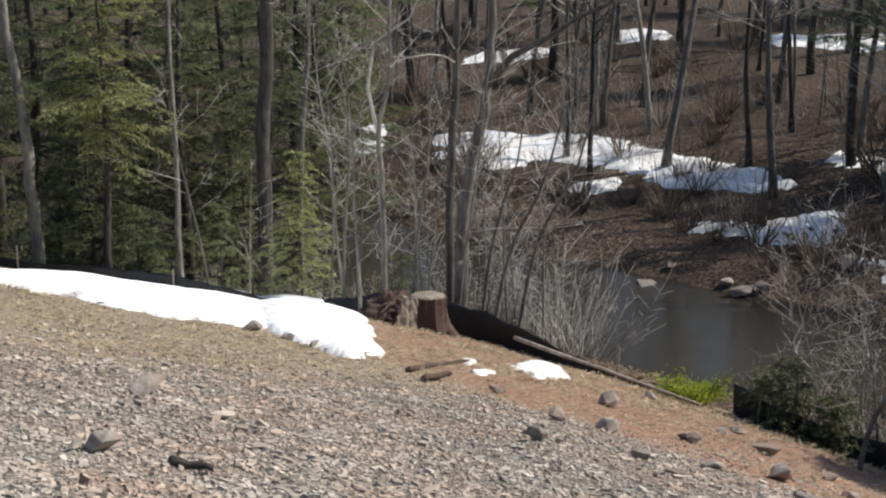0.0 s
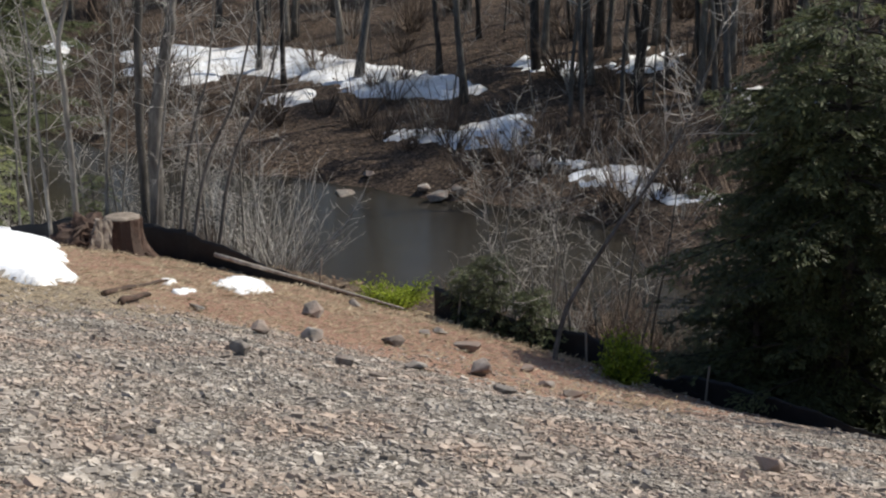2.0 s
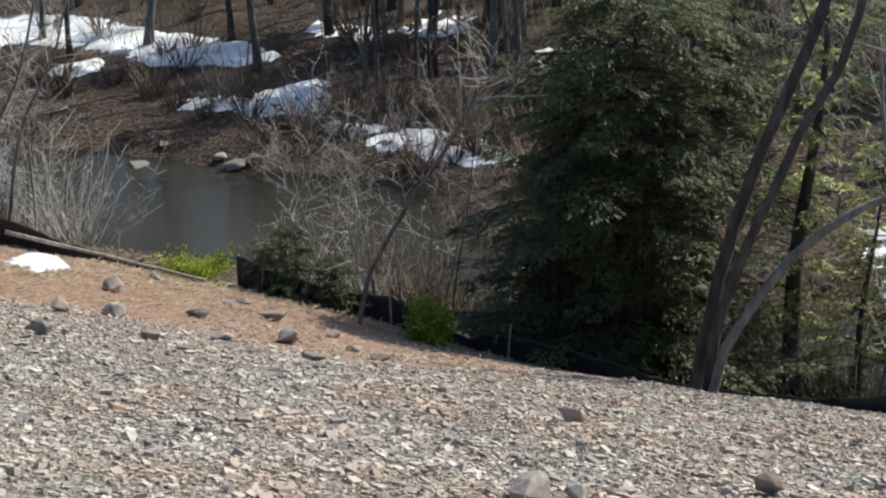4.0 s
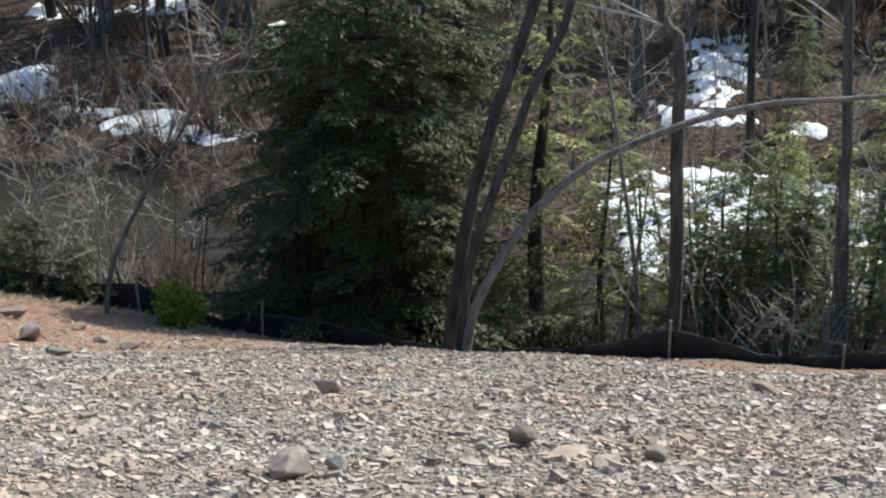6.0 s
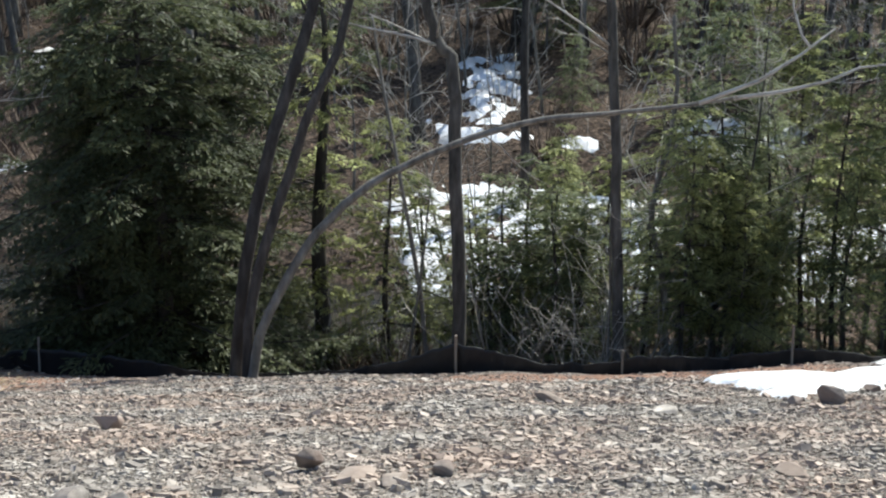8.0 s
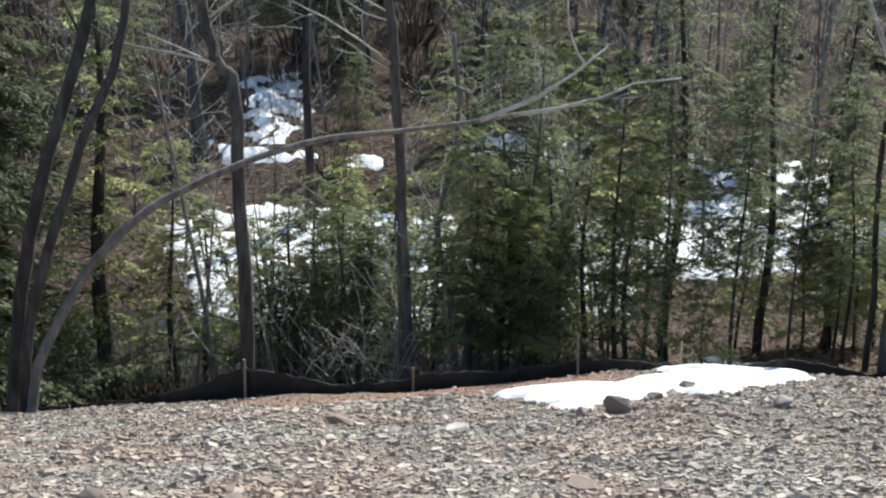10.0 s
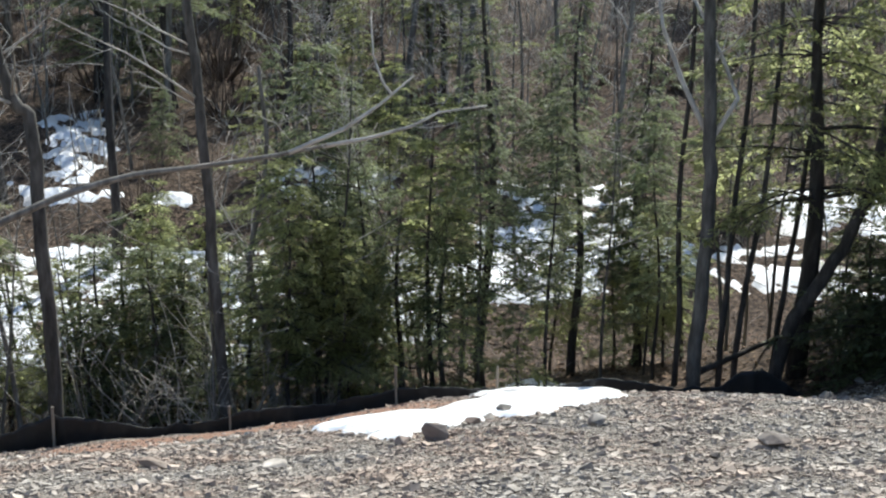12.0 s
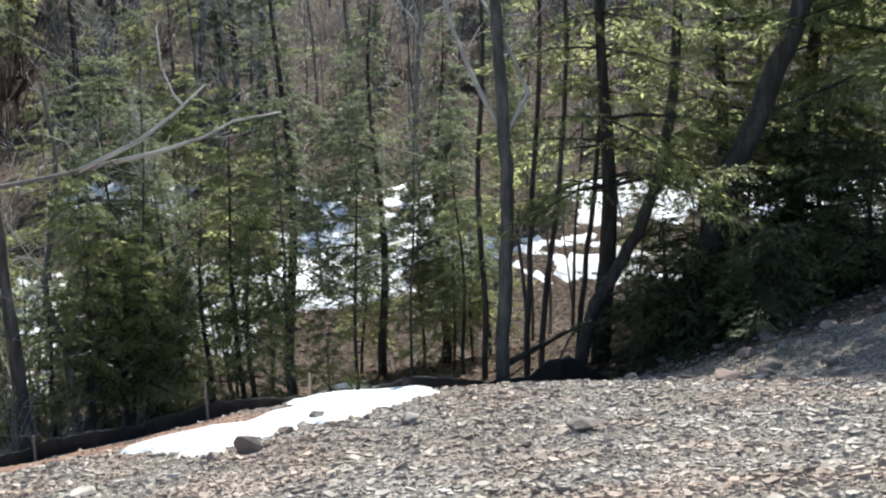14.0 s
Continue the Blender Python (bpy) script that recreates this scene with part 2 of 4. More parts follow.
# ---- mesh helpers ----
def mesh_object(name, verts, faces, mat, parent=None, label="", smooth_shade=False):
    me = bpy.data.meshes.new(name)
    verts = np.asarray(verts, dtype=np.float32).reshape(-1, 3)
    if isinstance(faces, np.ndarray):
        k = faces.shape[1]
        me.vertices.add(len(verts))
        me.vertices.foreach_set("co", verts.ravel())
        me.loops.add(faces.size)
        me.loops.foreach_set("vertex_index", faces.astype(np.int32).ravel())
        me.polygons.add(len(faces))
        me.polygons.foreach_set("loop_start", np.arange(0, faces.size, k, dtype=np.int32))
        me.update(calc_edges=True)
    else:
        me.from_pydata([tuple(v) for v in verts], [], faces)
    if smooth_shade:
        me.polygons.foreach_set("use_smooth", np.ones(len(me.polygons), dtype=bool))
    else:
        me.shade_flat()
    me.materials.append(mat)
    ob = new(name, me)
    if parent:
        ob.parent = parent
    if label:
        tagged(ob, label)
    return ob


def part(name, bm, mat, parent, label="", smooth_shade=True):
    """Links a bmesh as one mesh object under a thing or a part."""
    me = bpy.data.meshes.new(name)
    bm.to_mesh(me)
    bm.free()
    if smooth_shade:
        me.polygons.foreach_set("use_smooth", np.ones(len(me.polygons), dtype=bool))
    me.materials.append(mat)
    ob = new(name, me)
    ob.parent = parent
    if label:
        tagged(ob, label)
    return ob


class Tubes:
    """Gathers tapered tubes into one mesh."""

    def __init__(self, sides=6):
        self.v, self.f, self.n, self.sides = [], [], 0, sides

    def add(self, points, radii, sides=None):
        k = sides or self.sides
        pts = [Vector(p) for p in points]
        side = None
        rings = []
        for i, p in enumerate(pts):
            d = (pts[min(i + 1, len(pts) - 1)] - pts[max(i - 1, 0)]).normalized()
            if side is None:
                side = d.orthogonal().normalized()
            side = (side - d * side.dot(d)).normalized()
            up = d.cross(side)
            ring = []
            for j in range(k):
                a = 2 * math.pi * j / k
                self.v.append(p + (side * math.cos(a) + up * math.sin(a)) * radii[i])
                ring.append(self.n)
                self.n += 1
            rings.append(ring)
        for a, b in zip(rings, rings[1:]):
            for j in range(k):
                self.f.append((a[j], a[(j + 1) % k], b[(j + 1) % k], b[j]))
        self.f.append(tuple(reversed(rings[0])))
        self.f.append(tuple(rings[-1]))

    def object(self, name, mat, parent=None, label=""):
        return mesh_object(name, self.v, self.f, mat, parent, label, True)


def wander(rng, start, direction, length, steps, bend, droop=0.0):
    """A crooked line of points."""
    pts, d = [Vector(start)], Vector(direction).normalized()
    for i in range(steps):
        d = (d + Vector((rng.uniform(-1, 1), rng.uniform(-1, 1), rng.uniform(-1, 1))) * bend + Vector((0, 0, droop))).normalized()
        pts.append(pts[-1] + d * (length / steps))
    return pts


def along_line(pts, u):
    f = u * (len(pts) - 1)
    i = min(int(f), len(pts) - 2)
    return pts[i].lerp(pts[i + 1], f - i), (pts[i + 1] - pts[i]).normalized()


def grow(rng, tubes, pts, r0, level, spread, density, min_r=0.006, droop=0.03):
    """Limbs, branches and twigs along a line."""
    length = sum((b - a).length for a, b in zip(pts, pts[1:]))
    n = max(2, int(length * density))
    for i in range(n):
        u = rng.uniform(0.18 if level else 0.3, 0.98)
        p, d = along_line(pts, u)
        side = Vector((rng.uniform(-1, 1), rng.uniform(-1, 1), rng.uniform(-0.3, 0.7)))
        side = (side - d * side.dot(d)).normalized()
        bd = d * rng.uniform(0.35, 0.9) + side * spread
        ln = length * rng.uniform(0.22, 0.5) * (1.1 - 0.6 * u)
        r = max(min_r, r0 * (1 - 0.8 * u) * rng.uniform(0.35, 0.6))
        steps = 4 if level < 2 else 3
        bp = wander(rng, p, bd, ln, steps, 0.22, droop)
        tubes.add(bp, [max(min_r * 0.6, r * (1 - 0.85 * k / steps)) for k in range(steps + 1)], 5 if level == 0 else 3)
        if level < 2 and ln > 0.5:
            grow(rng, tubes, bp, r, level + 1, spread, density * 1.35, min_r, droop)


def bare_tree(name, seed, height, r0, lean=(0, 0), spread=0.8, density=1.0, mat=None, first=0.3, min_r=0.007):
    """A leafless tree: trunk, and branches with twigs."""
    rng = random.Random(seed)
    root = new(name)
    steps = 10
    pts = [Vector((0, 0, -0.35))]
    d = Vector((lean[0], lean[1], 1)).normalized()
    for i in range(steps):
        d = (d + Vector((rng.uniform(-1, 1), rng.uniform(-1, 1), 0.2)) * 0.07).normalized()
        pts.append(pts[-1] + d * (height + 0.35) / steps)
    tb = Tubes(9)
    radii = [r0 * (1.45 if i == 0 else 1.0) * (1 - 0.82 * i / steps) for i in range(steps + 1)]
    tb.add(pts, radii)
    tb.object("trunk", mat or BARK, root)
    br = Tubes(4)
    upper = pts[max(1, int(first * steps)):]
    grow(rng, br, upper, r0 * 0.75, 0, spread, density, min_r)
    tagged(br.object("crown", TWIG if mat is not DARKBARK else DARKBARK, root, "thin crooked leafless branches and twigs"), kind="stuff")
    return root


def leaf_cards(rng, origins, dirs, size, jitter, slim=1.0):
    """Small folded needle sprays, each two triangles, set at origins along dirs."""
    n = len(origins)
    o = np.asarray(origins)
    d = np.asarray(dirs) + rng.normal(0, jitter, (n, 3))
    d /= np.linalg.norm(d, axis=1)[:, None] + 1e-9
    up = rng.normal(0, 0.35, (n, 3)) + np.array([0, 0, 1.0])
    s = np.cross(d, up)
    s /= np.linalg.norm(s, axis=1)[:, None] + 1e-9
    ln = size * rng.uniform(0.6, 1.4, n)[:, None]
    w = ln * rng.uniform(0.08, 0.17, n)[:, None] * slim
    sag = np.array([0, 0, -1.0]) * ln * 0.12
    v = np.stack([o, o + d * ln * 0.5 + s * w + sag * 0.3, o + d * ln + sag, o + d * ln * 0.5 - s * w + sag * 0.3], 1).reshape(-1, 3)
    f = np.arange(4 * n, dtype=np.int32).reshape(n, 4)
    return v, f


def hemlock(name, seed, height, radius, r0, first=0.08, whorls=26, per=5, mat=None, size=0.115, fill=1.0, power=0.8, gap=0.1):
    """An evergreen: trunk, drooping boughs of uneven length, and flat sprays of needles in separate tufts with gaps between the layers."""
    rng = random.Random(seed)
    nr = np.random.default_rng(seed)
    root = new(name)
    tb = Tubes(8)
    bow = 0.011 * height
    pts = [Vector((bow * math.sin(i * 0.7 + seed), bow * math.cos(i * 0.9 + seed), -0.35 + (height + 0.35) * i / 9)) for i in range(10)]
    pts[0] = Vector((0, 0, -0.35))
    tb.add(pts, [r0 * (1 - 0.93 * i / 9) for i in range(10)])
    tb.object("trunk", DARKBARK, root)
    bt = Tubes(3)
    org, drs = [], []
    heavy = [rng.uniform(0, 6.28) for _ in range(3)]
    for w in range(whorls):
        u = first + (0.99 - first) * (w + rng.uniform(-0.45, 0.45)) / whorls
        u = min(0.985, max(first, u))
        base = along_line(pts, u)[0]
        reach = radius * (1 - u) ** power * rng.uniform(0.45, 1.35) + 0.15
        turn = rng.uniform(0, 6.28)
        for k in range(per):
            if rng.random() < gap + 0.12:
                continue
            a = turn + 6.28 * k / per + rng.uniform(-0.5, 0.5)
            lush = 0.7 + 0.5 * max(math.cos(a - h) for h in heavy)
            ln = reach * rng.uniform(0.45, 1.2) * lush
            d = Vector((math.cos(a), math.sin(a), rng.uniform(-0.05, 0.35)))
            bp = wander(rng, base, d, ln, 5, 0.10, -0.09)
            bt.add(bp, [max(0.006, 0.035 * ln / 3 * (1 - 0.85 * i / 5)) for i in range(6)])
            tufts = max(2, int(ln * 3.6 * fill))
            for j in range(tufts):
                v = 0.22 + 0.78 * (j + rng.random()) / tufts
                p, pd = along_line(bp, min(v, 0.999))
                side = pd.cross(Vector((0, 0, 1))).normalized()
                sgn = 1 if j % 2 else -1
                axis = (pd * rng.uniform(0.5, 1.0) + side * sgn * rng.uniform(0.4, 1.2) + Vector((0, 0, rng.uniform(-0.3, 0.12)))).normalized()
                tl = (ln * 0.26 * (1.2 - v) + 0.17) * rng.uniform(0.7, 1.3)
                cross = axis.cross(Vector((rng.uniform(-0.3, 0.3), rng.uniform(-0.3, 0.3), 1))).normalized()
                m = max(8, int(13.0 * tl / size))
                for q in range(m):
                    f = rng.random()
                    spread = rng.uniform(-1, 1) * (0.16 + 0.42 * f * (1.25 - f)) * tl
                    pp = p + axis * tl * f + cross * spread + Vector((0, 0, -0.16 * tl * f * f + rng.uniform(-0.02, 0.02)))
                    org.append(pp)
                    drs.append(axis + cross * spread / tl * 1.6)
    tagged(bt.object("bough_frame", DARKBARK, root), kind="stuff")
    v, f = leaf_cards(nr, org, drs, size * 0.9, 0.3, 1.35)
    tagged(mesh_object("foliage", v, f, mat or NEEDLE, root, "layers of short needles on drooping sprays"), kind="stuff")
    return root


def brush(name, seed, height, stems, spread=0.6, mat=None, r=0.012):
    """A clump of thin leafless stems."""
    rng = random.Random(seed)
    root = new(name)
    tb = Tubes(3)
    for i in range(stems):
        a = rng.uniform(0, 6.28)
        h = height * rng.uniform(0.5, 1.1)
        pts = wander(rng, (0.25 * math.cos(a) * rng.random(), 0.25 * math.sin(a) * rng.random(), -0.1),
                     (spread * math.cos(a), spread * math.sin(a), 1), h, 5, 0.22, 0.02)
        tb.add(pts, [r * (1 - 0.8 * k / 5) for k in range(6)])
        grow(rng, tb, pts, r * 0.8, 1, 0.8, 2.2 / max(h, 0.5) * 1.4, 0.004)
    tagged(tb.object("stem_clump", mat or TWIG, root), kind="stuff")
    return root


def stone_shape(seed, flat=0.5):
    """An angular broken stone of unit size."""
    rg = random.Random(seed)
    bm = bmesh.new()
    for _ in range(13):
        d = Vector((rg.gauss(0, 1), rg.gauss(0, 1), rg.gauss(0, 1))).normalized()
        bm.verts.new(d * 0.5 * rg.uniform(0.8, 1.15))
    hull = bmesh.ops.convex_hull(bm, input=bm.verts[:])
    bmesh.ops.delete(bm, geom=[g for g in hull["geom_interior"] if isinstance(g, bmesh.types.BMVert)], context="VERTS")
    bmesh.ops.bevel(bm, geom=bm.edges[:], offset=0.025, segments=1, affect="EDGES")
    for v in bm.verts:
        v.co.z *= flat
    return bm


def rock(name, seed, where, size, flat=0.6, mat=None, label="", turn=0.0, group=""):
    bm = stone_shape(seed, flat)
    bmesh.ops.scale(bm, vec=Vector(size), verts=bm.verts)
    me = bpy.data.meshes.new(name)
    bm.to_mesh(me)
    bm.free()
    me.materials.append(mat or ROCK)
    ob = new(name, me)
    ob.matrix_world = pose(where[0], where[1], where[2] + size[2] * flat * 0.26, 0, 0, turn)
    return tagged(ob, label or "angular grey-brown rock lying on the gravel", "rock", group)


def set_down(thing, where, turn=0.0, scale=1.0, sink=0.0, tilt=(0, 0)):
    thing.matrix_basis = pose(where[0], where[1], where[2] - sink, tilt[0], tilt[1], turn) @ Matrix.Scale(scale, 4)
    return thing


def spread_copy(thing, where, turn=0.0, scale=1.0, tilt=(0, 0)):
    ob = copy_thing(thing, Matrix.Identity(4))
    return set_down(ob, where, turn, scale, 0.0, tilt)

# ---- ground, water ----
def sight(az, el):
    """Where a line of sight from the top of the bank meets the land."""
    sx, sy, k = math.sin(radians(az)), math.cos(radians(az)), math.tan(radians(el))
    r = 3.0
    while r < 400:
        if r * k <= terrain(r * sx, r * sy):
            break
        r += 0.02 + r * 0.004
    return Vector((r * sx, r * sy, terrain(r * sx, r * sy)))


def build_ground():
    radii = [0.0, 0.5]
    while radii[-1] < 1800:
        radii.append(radii[-1] + max(0.22, radii[-1] * (0.012 if radii[-1] < 70 else 0.05)))
    az = [-26 + 120 * i / 480 for i in range(481)] + [94 + 240 * i / 60 for i in range(1, 60)]
    n = len(az)
    verts, zone = [], []
    for r in radii:
        for a in az:
            x, y = r * math.sin(radians(a)), r * math.cos(radians(a))
            z = terrain(x, y)
            verts.append((x, y, min(z, 45.0)))
            q, p = across(x, y), along(x, y)
            d = q - toe(p)
            red = smooth(-11.0, -6.5, d + 1.2 * fbm(x, y, 0.4)) * smooth(3.0, 9.0, p) * smooth(26, 19, p)
            red = max(red, 1.25 * smooth(-5.5, -3.5, d) * smooth(0.2, -1.0, d) * smooth(-5, -2, p) * smooth(4, 0.5, p))
            strw = smooth(9.5, 13.0, p + 1.5 * fbm(x, y, 0.3)) * smooth(-16, -13, d) * 0.95
            # Dark litter colour laid over the bank's right end in place of tree shade.
            under = 5.0 * smooth(-8.8, -12.0, p) * smooth(12.0, 15.0, q + 0.8 * fbm(x, y, 0.5))
            zone.append((red * 0.75, strw * 0.8, smooth(0.0, 1.4, d + under), 1.0))
    faces = []
    for i in range(len(radii) - 1):
        for j in range(n):
            k = (j + 1) % n
            a, b, c, e = i * n + j, i * n + k, (i + 1) * n + k, (i + 1) * n + j
            faces.append((a, e, c, b))
    ob = mesh_object("ground", verts, np.array(faces, dtype=np.int32), LAND, None, "gravel bank falling to a leaf-strewn wooded stream valley", True)
    col = ob.data.color_attributes.new("zone", "FLOAT_COLOR", "POINT")
    col.data.foreach_set("color", np.array(zone, dtype=np.float32).ravel())
    return tagged(ob, category="ground", kind="structure")


build_ground()


def build_water():
    """The stream's slack water, one level sheet along the valley floor."""
    verts, faces = [], []
    us = [-70 + 3 * i for i in range(70)]
    vs = [20 + 2 * i for i in range(15)]
    for p in us:
        for q in vs:
            verts.append((0.76 * q - 0.65 * p, 0.65 * q + 0.76 * p, WATER_Z))
    m = len(vs)
    for i in range(len(us) - 1):
        for j in range(m - 1):
            faces.append((i * m + j, i * m + j + 1, (i + 1) * m + j + 1, (i + 1) * m + j))
    ob = mesh_object("water", verts, faces, WATER, None, "still dark muddy stream water between wooded banks", True)
    tagged(ob, category="water", kind="structure")


build_water()


# ---- snow ----
def snow_patch(outline, thick, cell, rag=0.35, holes=0.0, seed=0.0, label="", name="snow_patch"):
    """A patch of old snow lying on the land, thick in the middle, with a ragged melting edge."""
    poly = [Vector((a[0], a[1])) for a in outline]
    lo = Vector((min(v.x for v in poly) - 0.5, min(v.y for v in poly) - 0.5))
    hi = Vector((max(v.x for v in poly) + 0.5, max(v.y for v in poly) + 0.5))
    nx, ny = int((hi.x - lo.x) / cell) + 2, int((hi.y - lo.y) / cell) + 2

    def depth(x, y):
        inside, best = False, 1e9
        j = len(poly) - 1
        for i in range(len(poly)):
            a, b = poly[i], poly[j]
            if (a.y > y) != (b.y > y) and x < (b.x - a.x) * (y - a.y) / (b.y - a.y) + a.x:
                inside = not inside
            ab = b - a
            t = max(0, min(1, ((x - a.x) * ab.x + (y - a.y) * ab.y) / max(ab.length_squared, 1e-6)))
            best = min(best, math.hypot(x - a.x - ab.x * t, y - a.y - ab.y * t))
            j = i
        return best if inside else -best

    grid, verts, faces = {}, [], []

    def vert(i, j):
        if (i, j) not in grid:
            x, y = lo.x + i * cell, lo.y + j * cell
            d = depth(x, y) + rag * fbm(x, y, 0.9 / max(rag, 0.12) * 0.35, 3, seed) + 0.4 * rag * fbm(x, y, 2.6, 3, seed + 3)
            if holes:
                d = min(d, (fbm(x, y, 0.9 if cell > 0.26 else 1.4, 3, seed + 9) + 1.0 - holes) * 1.2)
            h = thick * (1 - math.exp(-max(d, 0) / (0.5 * thick + 0.3))) if d > 0 else -0.06
            h += 0.12 * thick * fbm(x, y, 1.8, 2, seed) if d > 0 else 0
            grid[i, j] = (len(verts), d)
            verts.append((x, y, terrain(x, y) + (0.035 if d > 0 else 0) + h))
        return grid[i, j]

    for i in range(nx - 1):
        for j in range(ny - 1):
            c = [vert(i, j), vert(i + 1, j), vert(i + 1, j + 1), vert(i, j + 1)]
            if max(k[1] for k in c) > 0:
                faces.append(tuple(k[0] for k in c))
    if not faces:
        return None
    up = list(range(len(verts)))

    def top(i):
        while up[i] != i:
            up[i] = up[up[i]]
            i = up[i]
        return i

    for fc in faces:
        for k in fc[1:]:
            up[top(k)] = top(fc[0])
    pieces = {}
    for fc in faces:
        pieces.setdefault(top(fc[0]), []).append(fc)
    for own in pieces.values():
        if len(own) < 10:
            continue
        ids = sorted({k for fc in own for k in fc})
        at = {k: i for i, k in enumerate(ids)}
        ob = mesh_object(name, [verts[k] for k in ids], [tuple(at[k] for k in fc) for fc in own], SNOW, None, "", True)
        tagged(ob, label or "patch of old granular snow melting on leaf litter", "snow", "snow patches")


def seen(*pairs):
    return [sight(a, e) for a, e in pairs]


# on the bank, beside the fence
snow_patch(seen((-19.9, -11.61), (-18.6, -11.77), (-15.3, -12.21), (-11.8, -12.74), (-8.4, -13.17), (-7.5, -13.37), (-7.3, -14.62), (-8.5, -14.53), (-11.1, -14.13), (-14.2, -13.44), (-16.4, -12.83), (-18.7, -12.2), (-20.0, -11.88)), 0.12, 0.14, 0.12, seed=1,
           label="long drift of bright snow along the black fence")
snow_patch(seen((-8.1, -13.11), (-7.6, -12.84), (-5.5, -12.87), (-4.5, -13.39), (-3.6, -13.94), (-3.2, -14.9), (-2.8, -15.93), (-4.1, -16.01), (-6.1, -15.32), (-7.3, -14.76), (-8.0, -14.43)), 0.22, 0.1, 0.15, seed=2,
           label="mound of bright snow beside the uprooted stump")
snow_patch(seen((2.9, -16.35), (3.6, -16.1), (4.6, -16.15), (5.6, -16.8), (4.2, -16.85)), 0.05, 0.06, 0.1, seed=3, label="small remnant of snow on red soil")
snow_patch(seen((0.9, -16.1), (1.3, -15.95), (1.5, -16.2), (1.1, -16.3)), 0.06, 0.05, 0.06, seed=4, label="tiny remnant of snow on red soil")
snow_patch(seen((1.2, -16.55), (2.0, -16.45), (2.3, -16.65), (1.6, -16.75)), 0.06, 0.05, 0.06, seed=5, label="tiny remnant of snow on red soil")
snow_patch(seen((54.5, -22.19), (57.4, -21.78), (59.7, -21.52), (61.5, -20.94), (63.3, -20.23), (64.3, -20.08), (65.8, -20.26), (68.1, -20.56), (67.6, -20.81), (64.5, -21.4), (62.2, -21.54), (60.4, -22.07), (59.7, -22.25), (58.9, -22.66), (57.6, -22.4)),
           0.07, 0.07, 0.28, 0.25, seed=6, label="bright snow patch at the gravel's edge by the fence")
# far bank
snow_patch(seen((-4, -6.4), (-2.5, -6.1), (-2.6, -7.0), (-3.6, -7.4)), 0.3, 0.35, 0.6, seed=7)
snow_patch(seen((-0.3, -6.6), (3, -6.4), (6, -6.6), (9, -7.0), (12, -7.55), (15.2, -8.45), (13, -8.75), (9.6, -8.55), (7, -7.7), (4, -7.7), (2.2, -8.1), (0.2, -7.6)), 0.2, 0.3, 0.9, 0.5, seed=8,
           label="broad melting snow field on the far bank")
snow_patch(seen((5.3, -8.75), (7.6, -8.3), (7.4, -8.8), (6.2, -9.0)), 0.3, 0.25, 0.4, seed=9)
snow_patch(seen((9.8, -9.9), (12.2, -10.1), (14.5, -9.8), (16.6, -9.6), (17.6, -10.3), (15.5, -10.9), (12.6, -10.8), (10.9, -10.5)), 0.15, 0.22, 0.8, 0.7, seed=10)
snow_patch(seen((17.8, -11.3), (20.5, -11.4), (22, -11.5), (24, -12.2), (25.5, -12.85), (22.8, -13.05), (20.2, -12.6), (18.9, -12.2)), 0.15, 0.2, 0.7, 0.75, seed=11)
snow_patch(seen((16.2, -7.0), (19.5, -7.4), (18.5, -7.9), (16.2, -7.6)), 0.15, 0.25, 0.8, 0.85, seed=12)
snow_patch(seen((19.5, -7.3), (21.5, -6.4), (23.0, -6.9), (21.2, -7.7)), 0.15, 0.25, 0.8, 0.85, seed=13)
snow_patch(seen((25.0, -8.0), (29.5, -7.6), (29.6, -8.6), (26, -8.9)), 0.15, 0.25, 0.8, 0.7, seed=14)
snow_patch(seen((1, -3.0), (4, -3.0), (4, -3.4), (1, -3.5)), 0.3, 0.9, 1.5, 0.3, seed=15)
snow_patch(seen((7.5, -2.2), (9.5, -2.2), (9.5, -2.55), (7.5, -2.6)), 0.3, 0.9, 1.5, 0.3, seed=16)
snow_patch(seen((13.5, -2.2), (18.5, -2.1), (18.0, -2.9), (14, -2.7)), 0.3, 0.9, 1.5, 0.3, seed=17)
snow_patch(seen((43.2, -8.8), (46, -8.6), (46.2, -10.5), (44.8, -11.8), (43.6, -11.2)), 0.15, 0.25, 0.5, 0.85, seed=18)
snow_patch(seen((41.3, -11.4), (44.5, -11.9), (46, -12.2), (43, -12.5)), 0.3, 0.25, 0.5, 0.1, seed=19)
snow_patch(seen((47.4, -12.1), (49.5, -12.2), (49, -12.7), (47.3, -12.6)), 0.3, 0.25, 0.4, 0.1, seed=20)
snow_patch(seen((38.3, -20.6), (41.3, -19.6), (42.4, -20.0), (41.2, -20.9), (39, -21.0)), 0.07, 0.12, 0.4, 0.4, seed=21)
snow_patch(seen((39.5, -15.0), (44, -14.2), (49, -14.5), (52.5, -14.8), (52.0, -19.5), (48, -20.3), (44, -20.2), (41.2, -19.0)), 0.08, 0.16, 0.45, 0.78, seed=22, label="snow lying thinly between young evergreens")
snow_patch(seen((57, -15.0), (61, -14.6), (67, -14.9), (67.3, -16.4), (62.5, -16.9), (58, -17.0)), 0.1, 0.2, 0.45, 0.55, seed=23)
snow_patch(seen((74, -11.8), (80, -11.4), (79, -13.4), (74.5, -13.6)), 0.2, 0.25, 0.45, 0.8, seed=24)
snow_patch(seen((52, -11.5), (58, -11.0), (58, -12.4), (53, -13.0)), 0.12, 0.25, 0.6, 0.95, seed=25)
